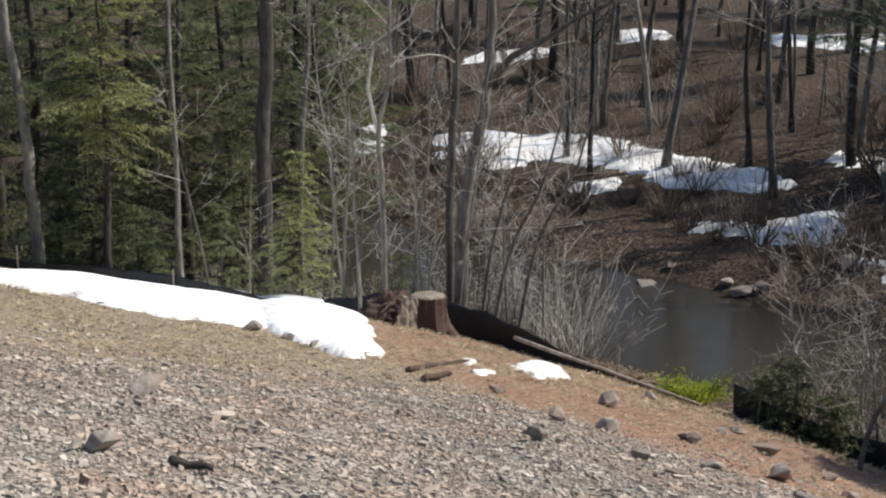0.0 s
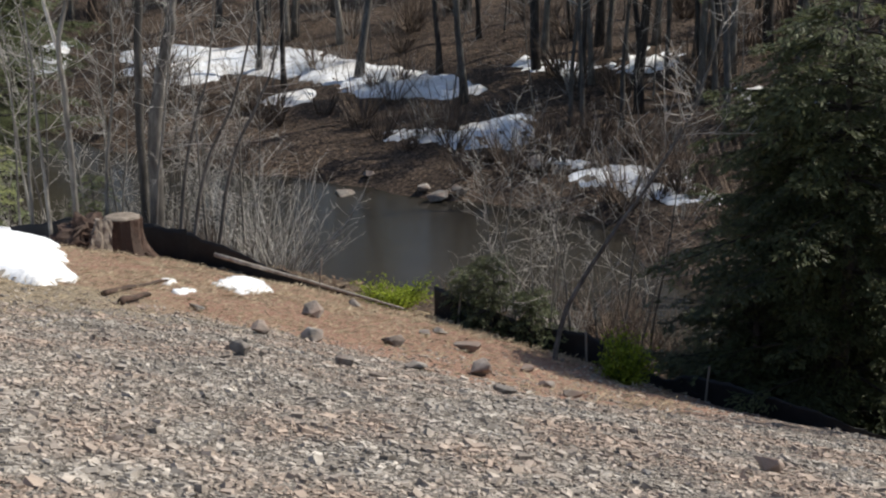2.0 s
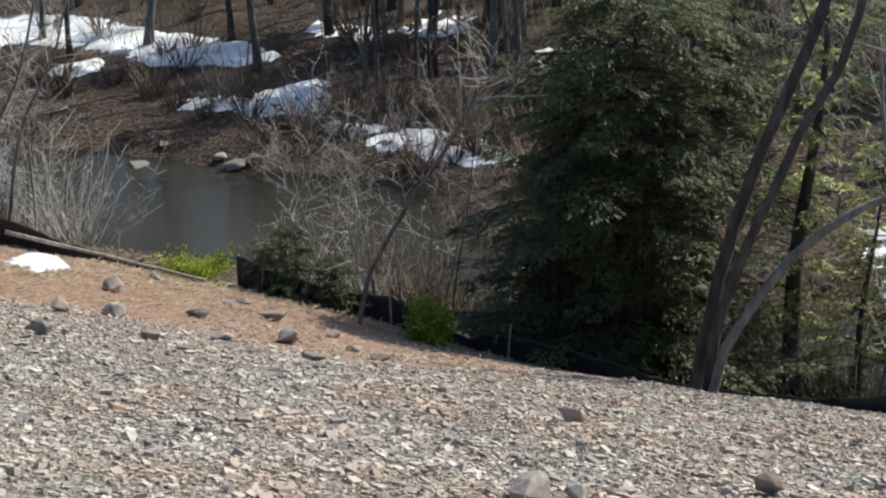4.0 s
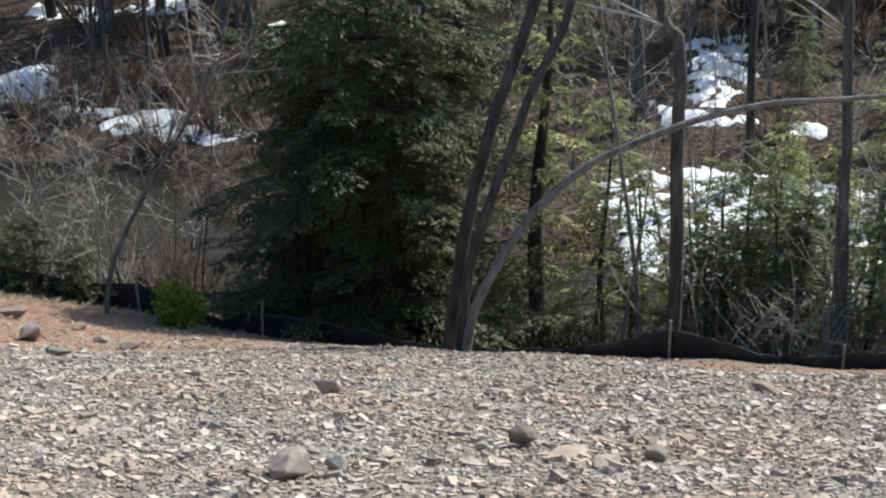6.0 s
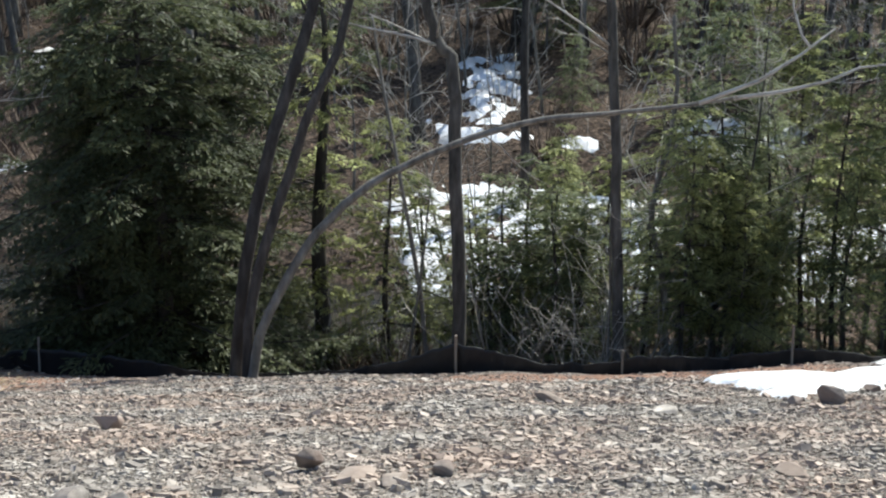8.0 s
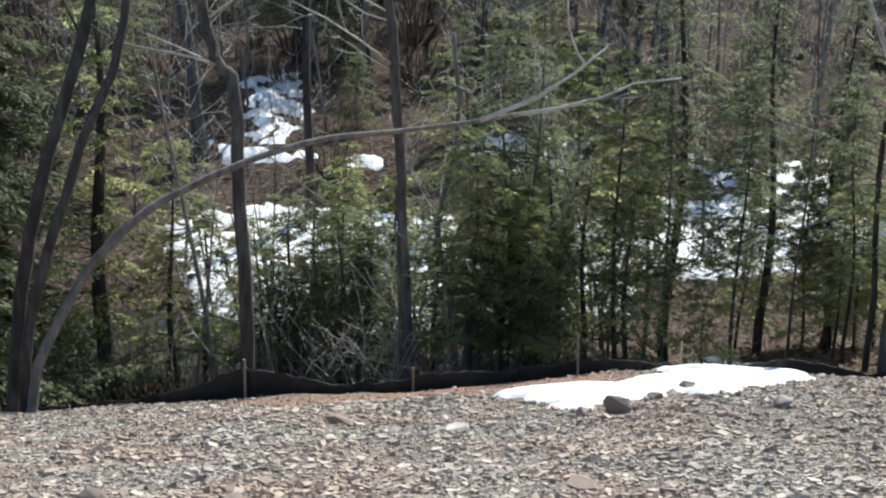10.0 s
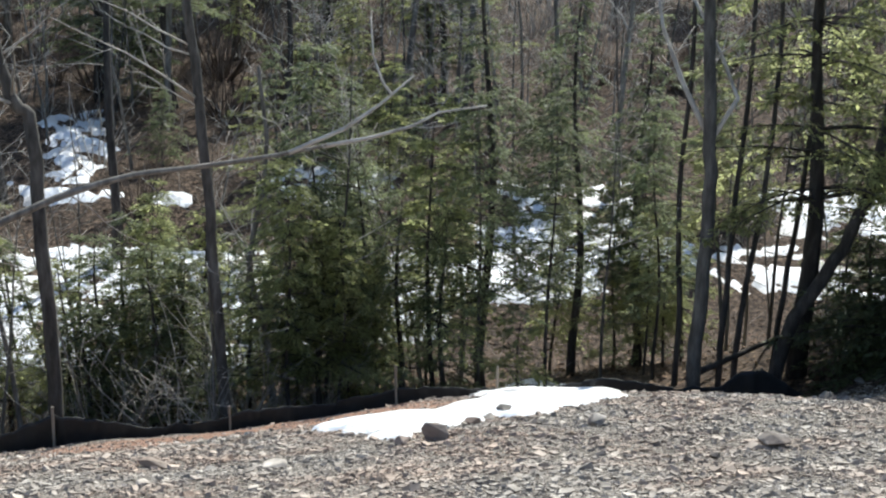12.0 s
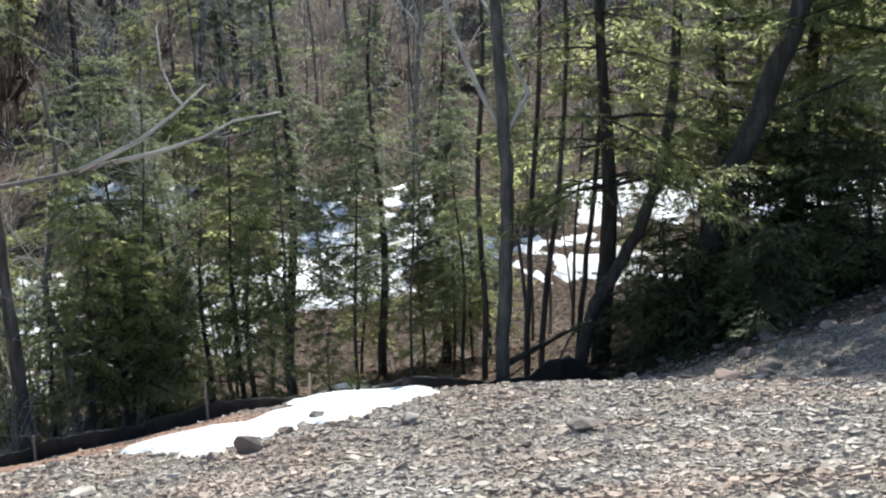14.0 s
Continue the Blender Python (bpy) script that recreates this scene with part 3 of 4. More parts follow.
snow_patch(seen((62, -11.8), (68, -11.6), (69, -13.6), (64, -14.0)), 0.12, 0.25, 0.6, 0.9, seed=26)
snow_patch(seen((61, -13.6), (66, -13.9), (71, -13.9), (71.5, -15.3), (66, -14.8), (62, -14.7)), 0.1, 0.2, 0.45, 0.5, seed=31)
snow_patch(seen((70, -13.8), (75, -14.2), (79, -14.8), (78, -16.2), (73, -16.0)), 0.1, 0.2, 0.45, 0.98, seed=27)
snow_patch(seen((81, -11.5), (88, -11.2), (88, -13.0), (82, -13.6)), 0.1, 0.25, 0.45, 0.8, seed=28)
snow_patch(seen((53, -16.6), (60, -17.2), (61, -18.6), (54, -18.8)), 0.1, 0.16, 0.7, 0.62, seed=29)

# ---- silt fence ----
def fence_fabric(root, az0, az1, tops, seed, lean=0.0, pull=0.0):
    """Black fabric between bearings: its top sags as given, its foot is buried."""
    rng = random.Random(seed)
    n = max(8, int((az1 - az0) * 5))
    v, f = [], []
    for i in range(n + 1):
        u = i / n
        az = az0 + (az1 - az0) * u
        r = fence_at(az) + pull
        k = u * (len(tops) - 1)
        a = min(int(k), len(tops) - 2)
        h = tops[a] + (tops[a + 1] - tops[a]) * (k - a)
        h *= 1 + 0.10 * noise.noise((az * 2.1, seed, 0))
        b = ground_at(az, r)
        out = Vector((math.sin(radians(az)), math.cos(radians(az)), 0))
        wob = 0.06 * noise.noise((az * 1.7, seed, 4)) + 0.03 * noise.noise((az * 6, seed, 8))
        for t in (0, 0.012):
            for s, hh in ((0, -0.2), (0.15, 0.0), (0.5, h * 0.45), (0.85, h * 0.85), (1, h)):
                off = out * (wob * (0.4 + s) + lean * s * h + t + 0.03 * noise.noise((az * 4, s * 3, seed)))
                v.append(b + off + Vector((0, 0, hh)))
    m = 5
    for i in range(n):
        for j in range(m - 1):
            a, b = i * 10 + j, (i + 1) * 10 + j
            f.append((a, b, b + 1, a + 1))
            f.append((a + 5, a + 6, b + 6, b + 5))
        a, b = i * 10 + 4, (i + 1) * 10 + 4
        f.append((a, b, b + 5, a + 5))
    return mesh_object("fabric", v, f, FABRIC, root, "", True)


def stake(root, az, h, tilt=(0, 0), front=0.06, w=0.032):
    r = fence_at(az) - front
    b = ground_at(az, r)
    bm = bmesh.new()
    bmesh.ops.create_cube(bm, size=1)
    bmesh.ops.scale(bm, vec=(w, w, h + 0.3), verts=bm.verts)
    bmesh.ops.translate(bm, vec=(0, 0, (h - 0.3) / 2), verts=bm.verts)
    bmesh.ops.bevel(bm, geom=bm.edges[:], offset=0.005, segments=1, affect="EDGES")
    bm.transform(pose(b.x, b.y, b.z, tilt[0], tilt[1], az))
    return part("stake", bm, STAKE, root, "grey weathered wooden stake", False)


def silt_fence(label, pieces, stakes):
    root = new("silt_fence")
    for p in pieces:
        fence_fabric(root, *p)
    for s in stakes:
        stake(root, *s)
    return tagged(root, label, "fence", "silt fence sections")


silt_fence("sagging black silt fence behind a snow drift", [(-20, -5.8, (0.34, 0.3, 0.42, 0.45, 0.3, 0.2), 1)], [(-17.9, 0.7), (-11.6, 0.6)])
silt_fence("slumped black silt fence beside the stump", [(-5.2, 2.0, (0.4, 0.75, 0.8, 0.75), 2), (2.0, 11.2, (0.72, 0.5, 0.33, 0.18, 0.08, 0.03), 3, -0.1)], [(7.6, 0.7, (4, 5))])
silt_fence("slumped black silt fence on wooden stakes above the pond", [(12.7, 24.5, (0.62, 0.42, 0.36, 0.40, 0.5, 0.34, 0.2, 0.08), 4, 0.1)], [(13.75, 0.62, (3, 4)), (19.5, 0.55, (0, -3))])
silt_fence("low black silt fence in the shade of a large hemlock", [(22.2, 33.0, (0.05, 0.35, 0.45, 0.35, 0.3, 0.12, 0.06), 5)], [(24.8, 0.6, (0, 5))])
silt_fence("black silt fence peaked at a pale stake", [(33.8, 43.2, (0.1, 0.06, 0.1, 0.24, 0.5), 6), (43.2, 55.5, (0.5, 0.3, 0.15, 0.16, 0.28, 0.25, 0.18), 7)], [(43.25, 0.62, (0, 1), 0.05, 0.04), (50.8, 0.4)])
silt_fence("dark silt fence behind the snow patch", [(55.5, 72.0, (0.22, 0.25, 0.2, 0.14, 0.16, 0.32, 0.3, 0.06), 8)], [(58.2, 0.62, (0, 3)), (62.7, 0.5)])

silt_fence("torn black silt fence draped between tree trunks", [(69.5, 76.0, (0.05, 0.22, 0.36, 0.3, 0.55, 0.62, 0.4, 0.1), 9, 0.1, 0.5)], [])

# ---- uprooted stump ----
def root_stump():
    root = new("tree_stump")
    base = ground_at(-1.0, 27.2)
    rng = random.Random(5)
    bm = bmesh.new()
    bmesh.ops.create_icosphere(bm, subdivisions=4, radius=0.55)
    for v in bm.verts:
        v.co *= 1 + 0.42 * noise.fractal(v.co * 3.4, 0.7, 2.0, 5)
        v.co = Vector((v.co.x * 0.95 - 0.62, v.co.y + 0.15, v.co.z * 0.95 + 0.32))
    part("root_plate", bm, ROOTWOOD, root, "mud-caked mass of roots", False)
    bm = bmesh.new()
    rings, seg = [], 28
    for i in range(9):
        u = i / 8
        ring = []
        for j in range(seg):
            a = 6.2832 * j / seg
            rr = 0.40 + 0.22 * (1 - u) ** 3 * (1 + 0.8 * math.sin(a * 5 + 1)) + 0.035 * noise.noise((math.cos(a) * 3, math.sin(a) * 3, u * 1.2)) + 0.015 * math.sin(a * 13)
            ring.append(bm.verts.new((0.16 + rr * math.cos(a), rr * math.sin(a) * 0.9, -0.15 + 0.92 * u + (0.05 * noise.noise((math.cos(a) * 2, math.sin(a) * 2, 7)) if i == 8 else 0))))
        rings.append(ring)
    for ra, rb in zip(rings, rings[1:]):
        for j in range(seg):
            bm.faces.new((ra[j], ra[(j + 1) % seg], rb[(j + 1) % seg], rb[j]))
    bm.faces.new(rings[-1])
    part("bole", bm, ROOTWOOD, root, "dark sawn bole", False)
    cut = Tubes(20)
    cut.add([(0.16, 0, 0.775), (0.16, 0, 0.80), (0.16, 0, 0.825)], [0.37, 0.36, 0.30])
    cut.object("cut_face", CUTWOOD, root, "weathered sawn face of the bole")
    bm = bmesh.new()
    bmesh.ops.create_cube(bm, size=1)
    bmesh.ops.subdivide_edges(bm, edges=bm.edges[:], cuts=4, use_grid_fill=True)
    for v in bm.verts:
        v.co = Vector((v.co.x * 0.34 * (1.15 - 0.5 * v.co.z), v.co.y * 0.11, v.co.z * 0.62)) + Vector((noise.noise(v.co * 4), noise.noise(v.co * 4 + Vector((9, 0, 0))), noise.noise(v.co * 3))) * 0.05
    bm.transform(pose(-0.32, -0.42, 0.55, -8, 14, 12))
    part("split_slab", bm, CUTWOOD, root, "split reddish slab of wood", False)
    for i in range(20):
        a = rng.uniform(1.9, 4.6) if i < 13 else rng.uniform(0, 6.28)
        t = Tubes(5)
        high = rng.uniform(0.1, 0.75) if i < 13 else 0.06
        p = wander(rng, (-0.35 + 0.35 * math.cos(a), 0.4 * math.sin(a), high) if i < 13 else (0.16 + 0.45 * math.cos(a), 0.42 * math.sin(a), high),
                   (math.cos(a), math.sin(a), rng.uniform(-0.5, 0.5) if i < 13 else -0.35), rng.uniform(0.25, 0.6), 5, 0.3, -0.1)
        t.add(p, [0.04 * (1 - 0.16 * k) for k in range(6)])
        t.object("root", ROOTWOOD, root)
    set_down(root, base, 10)
    return tagged(root, "muddy uprooted tree stump with broken roots beside the fence", "stump")


root_stump()

# ---- woods: the trees that stand out ----
def put_hemlock(az, r, seed, height, radius, r0, label="dark green hemlock tree beside the stream", turn=0, **kw):
    t = hemlock("hemlock_tree", seed, height, radius, r0, **kw)
    set_down(t, ground_at(az, r), turn)
    return tagged(t, label, "tree", "evergreen trees")


def put_bare(az, r, seed, height, r0, label="leafless grey deciduous tree with thin branches", **kw):
    t = bare_tree("bare_tree", seed, height, r0, **kw)
    set_down(t, ground_at(az, r))
    return tagged(t, label, "tree", "leafless trees")


def clone_tree(src, az, r, turn, scale, label):
    ob = spread_copy(src, ground_at(az, r), turn, scale)
    return tagged(ob, label)


def line_tree(name, az, r, path, r0, r1, seed, label, mat=BARK, density=0.6, spread=0.8, forks=()):
    """A tree whose trunk follows a line of bearings, elevations and distances; forks are further limbs of the same kind."""
    rng = random.Random(seed)
    root = new(name)
    base = ground_at(az, r)
    root.matrix_basis = Matrix.Translation(base)
    pts = [Vector((0, 0, -0.3))] + [from_eye(*p) - base for p in path]
    fine = []
    for i in range(len(pts) - 1):
        a, b, c, d = pts[max(i - 1, 0)], pts[i], pts[i + 1], pts[min(i + 2, len(pts) - 1)]
        for k in range(4):
            t = k / 4
            fine.append(0.5 * (2 * b + (c - a) * t + (2 * a - 5 * b + 4 * c - d) * t * t + (3 * b - a - 3 * c + d) * t ** 3))
    fine.append(pts[-1])
    fine = [p + Vector((rng.uniform(-1, 1), rng.uniform(-1, 1), 0)) * r0 * 0.25 if 0 < i < len(fine) - 1 else p for i, p in enumerate(fine)]
    n = len(fine) - 1
    tb = Tubes(9)
    tb.add(fine, [(r0 + (r1 - r0) * i / n) * (1.3 if i == 0 else 1) for i in range(n + 1)])
    tb.object("trunk", mat, root)
    br = Tubes(4)
    grow(rng, br, fine[len(fine) // 3:], (r0 + r1) * 0.35, 0, spread, density, 0.007)
    tagged(br.object("crown", DARKBARK if mat is DARKBARK else TWIG, root, "thin crooked leafless branches and twigs"), kind="stuff")
    for fp, fr0, fr1 in forks:
        fpts = [from_eye(*p) - base for p in fp]
        lt = Tubes(7)
        m = len(fpts) - 1
        lt.add(fpts, [fr0 + (fr1 - fr0) * i / m for i in range(m + 1)])
        grow(rng, lt, fpts, fr0 * 0.7, 1, spread, density * 1.6, 0.007)
        # Thin forks get the pale twig colour, which paints sunlight onto them.
        lt.object("limb", TWIG if fr0 < 0.06 else mat, root)
    return tagged(root, label, "tree", "leafless trees")


# by the snow drift
line_tree("bare_tree", -17.0, 37, [(-17.15, -9, 37), (-17.35, -5.3, 37), (-17.9, -1, 37), (-18.2, 4, 37), (-18, 9, 37)], 0.18, 0.07, 1, "tall pale-grey leafless tree behind the snow drift", PALE)
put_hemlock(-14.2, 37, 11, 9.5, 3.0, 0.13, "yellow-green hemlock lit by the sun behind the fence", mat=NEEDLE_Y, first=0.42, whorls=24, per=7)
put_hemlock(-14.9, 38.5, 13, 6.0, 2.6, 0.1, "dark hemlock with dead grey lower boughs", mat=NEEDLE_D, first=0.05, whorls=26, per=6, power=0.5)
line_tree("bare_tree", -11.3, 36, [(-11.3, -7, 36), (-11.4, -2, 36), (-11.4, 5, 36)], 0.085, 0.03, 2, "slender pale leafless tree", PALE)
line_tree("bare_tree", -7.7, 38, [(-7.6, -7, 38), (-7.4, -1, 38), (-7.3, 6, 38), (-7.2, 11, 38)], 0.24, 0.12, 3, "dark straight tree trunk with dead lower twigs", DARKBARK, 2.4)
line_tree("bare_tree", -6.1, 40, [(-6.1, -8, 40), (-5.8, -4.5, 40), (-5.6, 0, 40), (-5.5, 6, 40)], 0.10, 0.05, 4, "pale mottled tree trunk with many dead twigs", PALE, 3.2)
# Shade on these left-hand hemlocks is carried by the darker needle colour.
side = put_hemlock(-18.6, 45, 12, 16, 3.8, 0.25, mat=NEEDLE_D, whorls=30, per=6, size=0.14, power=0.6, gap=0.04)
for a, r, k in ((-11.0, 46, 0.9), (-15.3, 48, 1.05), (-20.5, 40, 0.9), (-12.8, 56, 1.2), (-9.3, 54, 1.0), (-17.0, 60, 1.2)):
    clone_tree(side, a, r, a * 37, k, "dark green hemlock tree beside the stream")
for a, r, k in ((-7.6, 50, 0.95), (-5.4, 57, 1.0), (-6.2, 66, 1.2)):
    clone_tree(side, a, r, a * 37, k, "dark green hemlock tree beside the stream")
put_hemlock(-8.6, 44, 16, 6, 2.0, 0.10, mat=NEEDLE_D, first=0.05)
for a, r, h, sd in ((-9.6, 37, 3.6, 17), (-5.2, 37.5, 4.0, 18), (-13.0, 38, 3.0, 19), (-1.8, 33, 2.4, 24), (-16.2, 38.5, 3.4, 25)):
    put_hemlock(a, r, sd, h, 1.1, 0.05, "small green hemlock among bare saplings", mat=NEEDLE, first=0.1, whorls=14, size=0.09)
line_tree("bare_tree", -2.55, 29, [(-2.6, -9, 29), (-2.75, -6.5, 29), (-2.3, -4, 29), (-2.2, 0, 29), (-2.0, 4, 29)], 0.07, 0.025, 5, "slender pale forked leafless tree beside the stump", PALE, 1.3, 0.9,
          forks=[(((-2.7, -6.8, 29), (-3.2, -4.5, 29.2), (-2.9, -2.6, 29.2), (-1.4, -1.6, 29), (-0.6, 0.3, 29)), 0.045, 0.015)])
line_tree("bare_tree", 0.3, 30.5, [(0.35, -8, 30.5), (0.55, -4, 30.5), (0.6, 0, 30.5), (0.9, 5, 30.5)], 0.11, 0.05, 6, "dark upright leafless tree behind the fence", BARK, 1.0)
line_tree("bare_tree", 0.7, 30, [(0.9, -10.5, 30), (1.3, -7.5, 30), (1.75, -5.3, 30), (2.0, -3.9, 30), (2.1, -1, 30), (2.3, 4, 30)], 0.17, 0.06, 7, "crooked forked grey leafless tree behind the fence", BARK, 1.0, 0.85,
          forks=[(((1.9, -4.4, 30), (2.9, -3.2, 29.6), (4.4, -2.4, 29.2), (5.6, -1.6, 29), (6.9, -1.0, 29), (8.0, 0.5, 29)), 0.09, 0.02)])
for i, (a0, e1, a1) in enumerate(((2.0, -6, 5.0), (3.1, -7, 6.0), (1.6, -7.5, 3.2), (-3.6, -6, -3.9), (-1.4, -7, -0.6), (-4.4, -6.5, -4.0))):
    line_tree("sapling", a0, 28.2 + 0.4 * i, [(a0 + 0.3 * (a1 - a0), -11.5, 28.4 + 0.4 * i), (a0 + 0.7 * (a1 - a0), -9, 28.4 + 0.4 * i), (a1, e1, 28.4 + 0.4 * i), (a1 * 1.15, e1 + 4, 28.4 + 0.4 * i)],
              0.05, 0.012, 20 + i, "thin leaning leafless sapling by the fence", BARK if a0 > 0 else PALE, 1.8, 0.9)

# over the pond, the great hemlock and the leaning clump
line_tree("sapling", 18.0, 20.6, [(18.6, -17.5, 20.7), (20.4, -14.5, 21), (22.4, -11.5, 21.2), (24.0, -8.2, 21.4), (25, -4, 21.5)], 0.045, 0.015, 30, "thin dark leafless sapling leaning over the fence", BARK, 3.0, 1.1)
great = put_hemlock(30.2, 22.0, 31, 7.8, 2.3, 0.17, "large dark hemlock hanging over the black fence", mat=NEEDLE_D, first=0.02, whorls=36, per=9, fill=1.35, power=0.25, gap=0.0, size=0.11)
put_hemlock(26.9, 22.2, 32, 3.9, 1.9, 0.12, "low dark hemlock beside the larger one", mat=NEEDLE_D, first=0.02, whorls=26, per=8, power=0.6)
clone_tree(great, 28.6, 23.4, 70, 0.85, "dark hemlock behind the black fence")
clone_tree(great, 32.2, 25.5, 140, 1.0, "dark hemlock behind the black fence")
# Dark bark on these two trunks paints in the shade on their near sides.
line_tree("bare_tree", 33.2, 18.9, [(33.7, -18.5, 19.0), (34.8, -14, 19.2), (36.0, -10.2, 19.4), (37.2, -6.8, 19.6), (38.4, -1, 20), (39, 6, 20)], 0.105, 0.07, 34, "grey leafless trunk leaning out from a shared root", DARKBARK, 0.5)
line_tree("bare_tree", 33.7, 18.5, [(34.2, -18.8, 18.6), (35.6, -14.5, 18.8), (37.2, -10.6, 19.0), (38.5, -7.6, 19.2), (39.5, -2, 19.5), (40, 5, 19.6)], 0.085, 0.05, 35, "slim grey leafless trunk leaning out from a shared root", DARKBARK, 0.5)
# Pale bark puts the sunlight on this limb into its colour.
line_tree("bare_tree", 33.9, 18.4, [(34.5, -20.3, 18.5), (36.6, -16.8, 18.7), (39.0, -14.5, 18.9), (41.5, -13.2, 19.1), (44.0, -12.2, 19.3), (47.0, -11.4, 19.5), (50.0, -11.1, 19.7), (53.0, -10.7, 19.9), (55.2, -10.3, 20.0)],
          0.078, 0.028, 36, "long grey limb arching low over the fence", PALE, 0.25, 0.7,
          forks=[(((53.6, -10.6, 19.9), (56.0, -9.6, 20), (57.6, -8.5, 20.1), (58.9, -7.4, 20.2)), 0.04, 0.014), (((55.0, -10.35, 20), (57.0, -10.0, 20.1), (58.8, -9.5, 20.2), (60.0, -8.9, 20.2), (62, -8.6, 20.3)), 0.036, 0.012),
                 (((58.0, -8.2, 20.1), (57.6, -7.7, 20.2), (57.2, -6.6, 20.2), (57.1, -5, 20.3)), 0.025, 0.01)])
line_tree("bare_tree", 43.4, 21.0, [(43.35, -18, 21), (43.2, -13, 21.1), (43.15, -9.2, 21.2), (42.6, -8.3, 21.2), (42.0, -6.4, 21.2), (41.6, -1, 21.2), (41.8, 5, 21.2)], 0.12, 0.075, 37, "grey leafless tree with a crook behind the fence stake", BARK, 1.3)
line_tree("bare_tree", 50.6, 21.6, [(50.4, -18, 21.7), (50.2, -13, 21.8), (49.9, -8, 21.8), (49.5, -3, 21.8), (49.5, 5, 21.8)], 0.10, 0.065, 38, "straight grey leafless tree behind the fence", BARK, 1.4)
line_tree("sapling", 42.0, 22.5, [(41.6, -18.5, 22.5), (41.0, -15.0, 22.6), (40.3, -11, 22.7), (39.7, -7, 22.8)], 0.05, 0.02, 39, "thin forked leafless sapling", PALE, 2.4)
line_tree("sapling", 52.8, 23, [(52.4, -18, 23), (51.8, -15, 23), (52.6, -11, 23), (52.4, -7, 23)], 0.07, 0.03, 40, "slender pale leafless sapling among young hemlocks", PALE, 2.6)
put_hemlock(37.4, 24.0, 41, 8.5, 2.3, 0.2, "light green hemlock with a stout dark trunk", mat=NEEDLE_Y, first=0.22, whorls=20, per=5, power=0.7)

# by the snow patch and to the end of the bank
line_tree("bare_tree", 71.2, 21.3, [(71.3, -17, 21.4), (71.5, -13, 21.5), (71.3, -9.2, 21.5), (71.1, -5, 21.6), (71.0, 3, 21.6)], 0.125, 0.085, 42, "tall pale-grey leafless tree at the gravel's edge", BARK, 0.7,
          forks=[(((71.3, -9.6, 21.5), (70.2, -7.6, 21.6), (69.2, -5.2, 21.6), (68.8, -3, 21.7)), 0.05, 0.02), (((71.3, -10, 21.5), (72.4, -8, 21.6), (71.6, -6.2, 21.7), (70.4, -4, 21.7)), 0.045, 0.02)])
for i, (a0, a1) in enumerate(((72.3, 72.6), (73.0, 73.7), (70.4, 70.2), (74.6, 75.2))):
    line_tree("sapling", a0, 22.3 + 0.4 * i, [(a0 + 0.1, -17, 22.3 + 0.4 * i), (a1, -12, 22.5 + 0.4 * i), (a1 + 0.3, -6, 22.6 + 0.4 * i), (a1, 0, 22.6 + 0.4 * i)], 0.06, 0.03, 50 + i, "thin dark leafless sapling", DARKBARK, 0.9)
line_tree("bare_tree", 74.6, 22.5, [(75.1, -17.5, 22.6), (76.4, -15, 22.8), (77.6, -12.5, 23), (78.3, -9, 23.2), (78.5, -3, 23.4)], 0.13, 0.08, 55, "dark leaning tree trunk at the gravel's edge", DARKBARK, 0.3)
line_tree("bare_tree", 79.4, 23.6, [(79.8, -15, 23.7), (81.0, -11, 23.8), (82.2, -8, 23.9), (83.2, -5, 24), (85, 2, 24.2)], 0.23, 0.16, 56, "stout leaning dark pine trunk above shaded gravel", DARKBARK, 0.3)
# The sunlit look of this hemlock comes partly from its lightened needle colour.
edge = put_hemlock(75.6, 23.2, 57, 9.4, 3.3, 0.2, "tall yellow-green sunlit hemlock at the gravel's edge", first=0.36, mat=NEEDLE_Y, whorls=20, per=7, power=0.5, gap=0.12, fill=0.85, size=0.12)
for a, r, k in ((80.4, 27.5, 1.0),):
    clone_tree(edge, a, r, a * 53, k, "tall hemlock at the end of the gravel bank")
# Low hemlocks whose dark needle colour paints in the shade at this end.
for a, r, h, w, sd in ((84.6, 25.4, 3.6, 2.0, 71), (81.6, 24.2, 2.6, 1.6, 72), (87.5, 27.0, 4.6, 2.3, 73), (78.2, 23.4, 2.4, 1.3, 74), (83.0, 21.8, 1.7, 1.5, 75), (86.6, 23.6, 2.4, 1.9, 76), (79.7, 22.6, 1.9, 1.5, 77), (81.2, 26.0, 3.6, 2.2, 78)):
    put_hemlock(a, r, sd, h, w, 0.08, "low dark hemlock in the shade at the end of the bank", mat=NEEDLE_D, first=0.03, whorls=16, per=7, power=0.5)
# Added to cast shade on the bank; the one at 95 degrees is out of view.
shade = put_hemlock(88.5, 25.5, 58, 19.0, 4.6, 0.33, "very tall hemlock added to shade the end of the gravel bank", mat=NEEDLE_Y, first=0.2, whorls=30, per=7, power=0.55, gap=0.12, size=0.16)
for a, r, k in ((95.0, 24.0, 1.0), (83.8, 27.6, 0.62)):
    clone_tree(shade, a, r, a * 53, k, "very tall hemlock added to shade the end of the gravel bank")
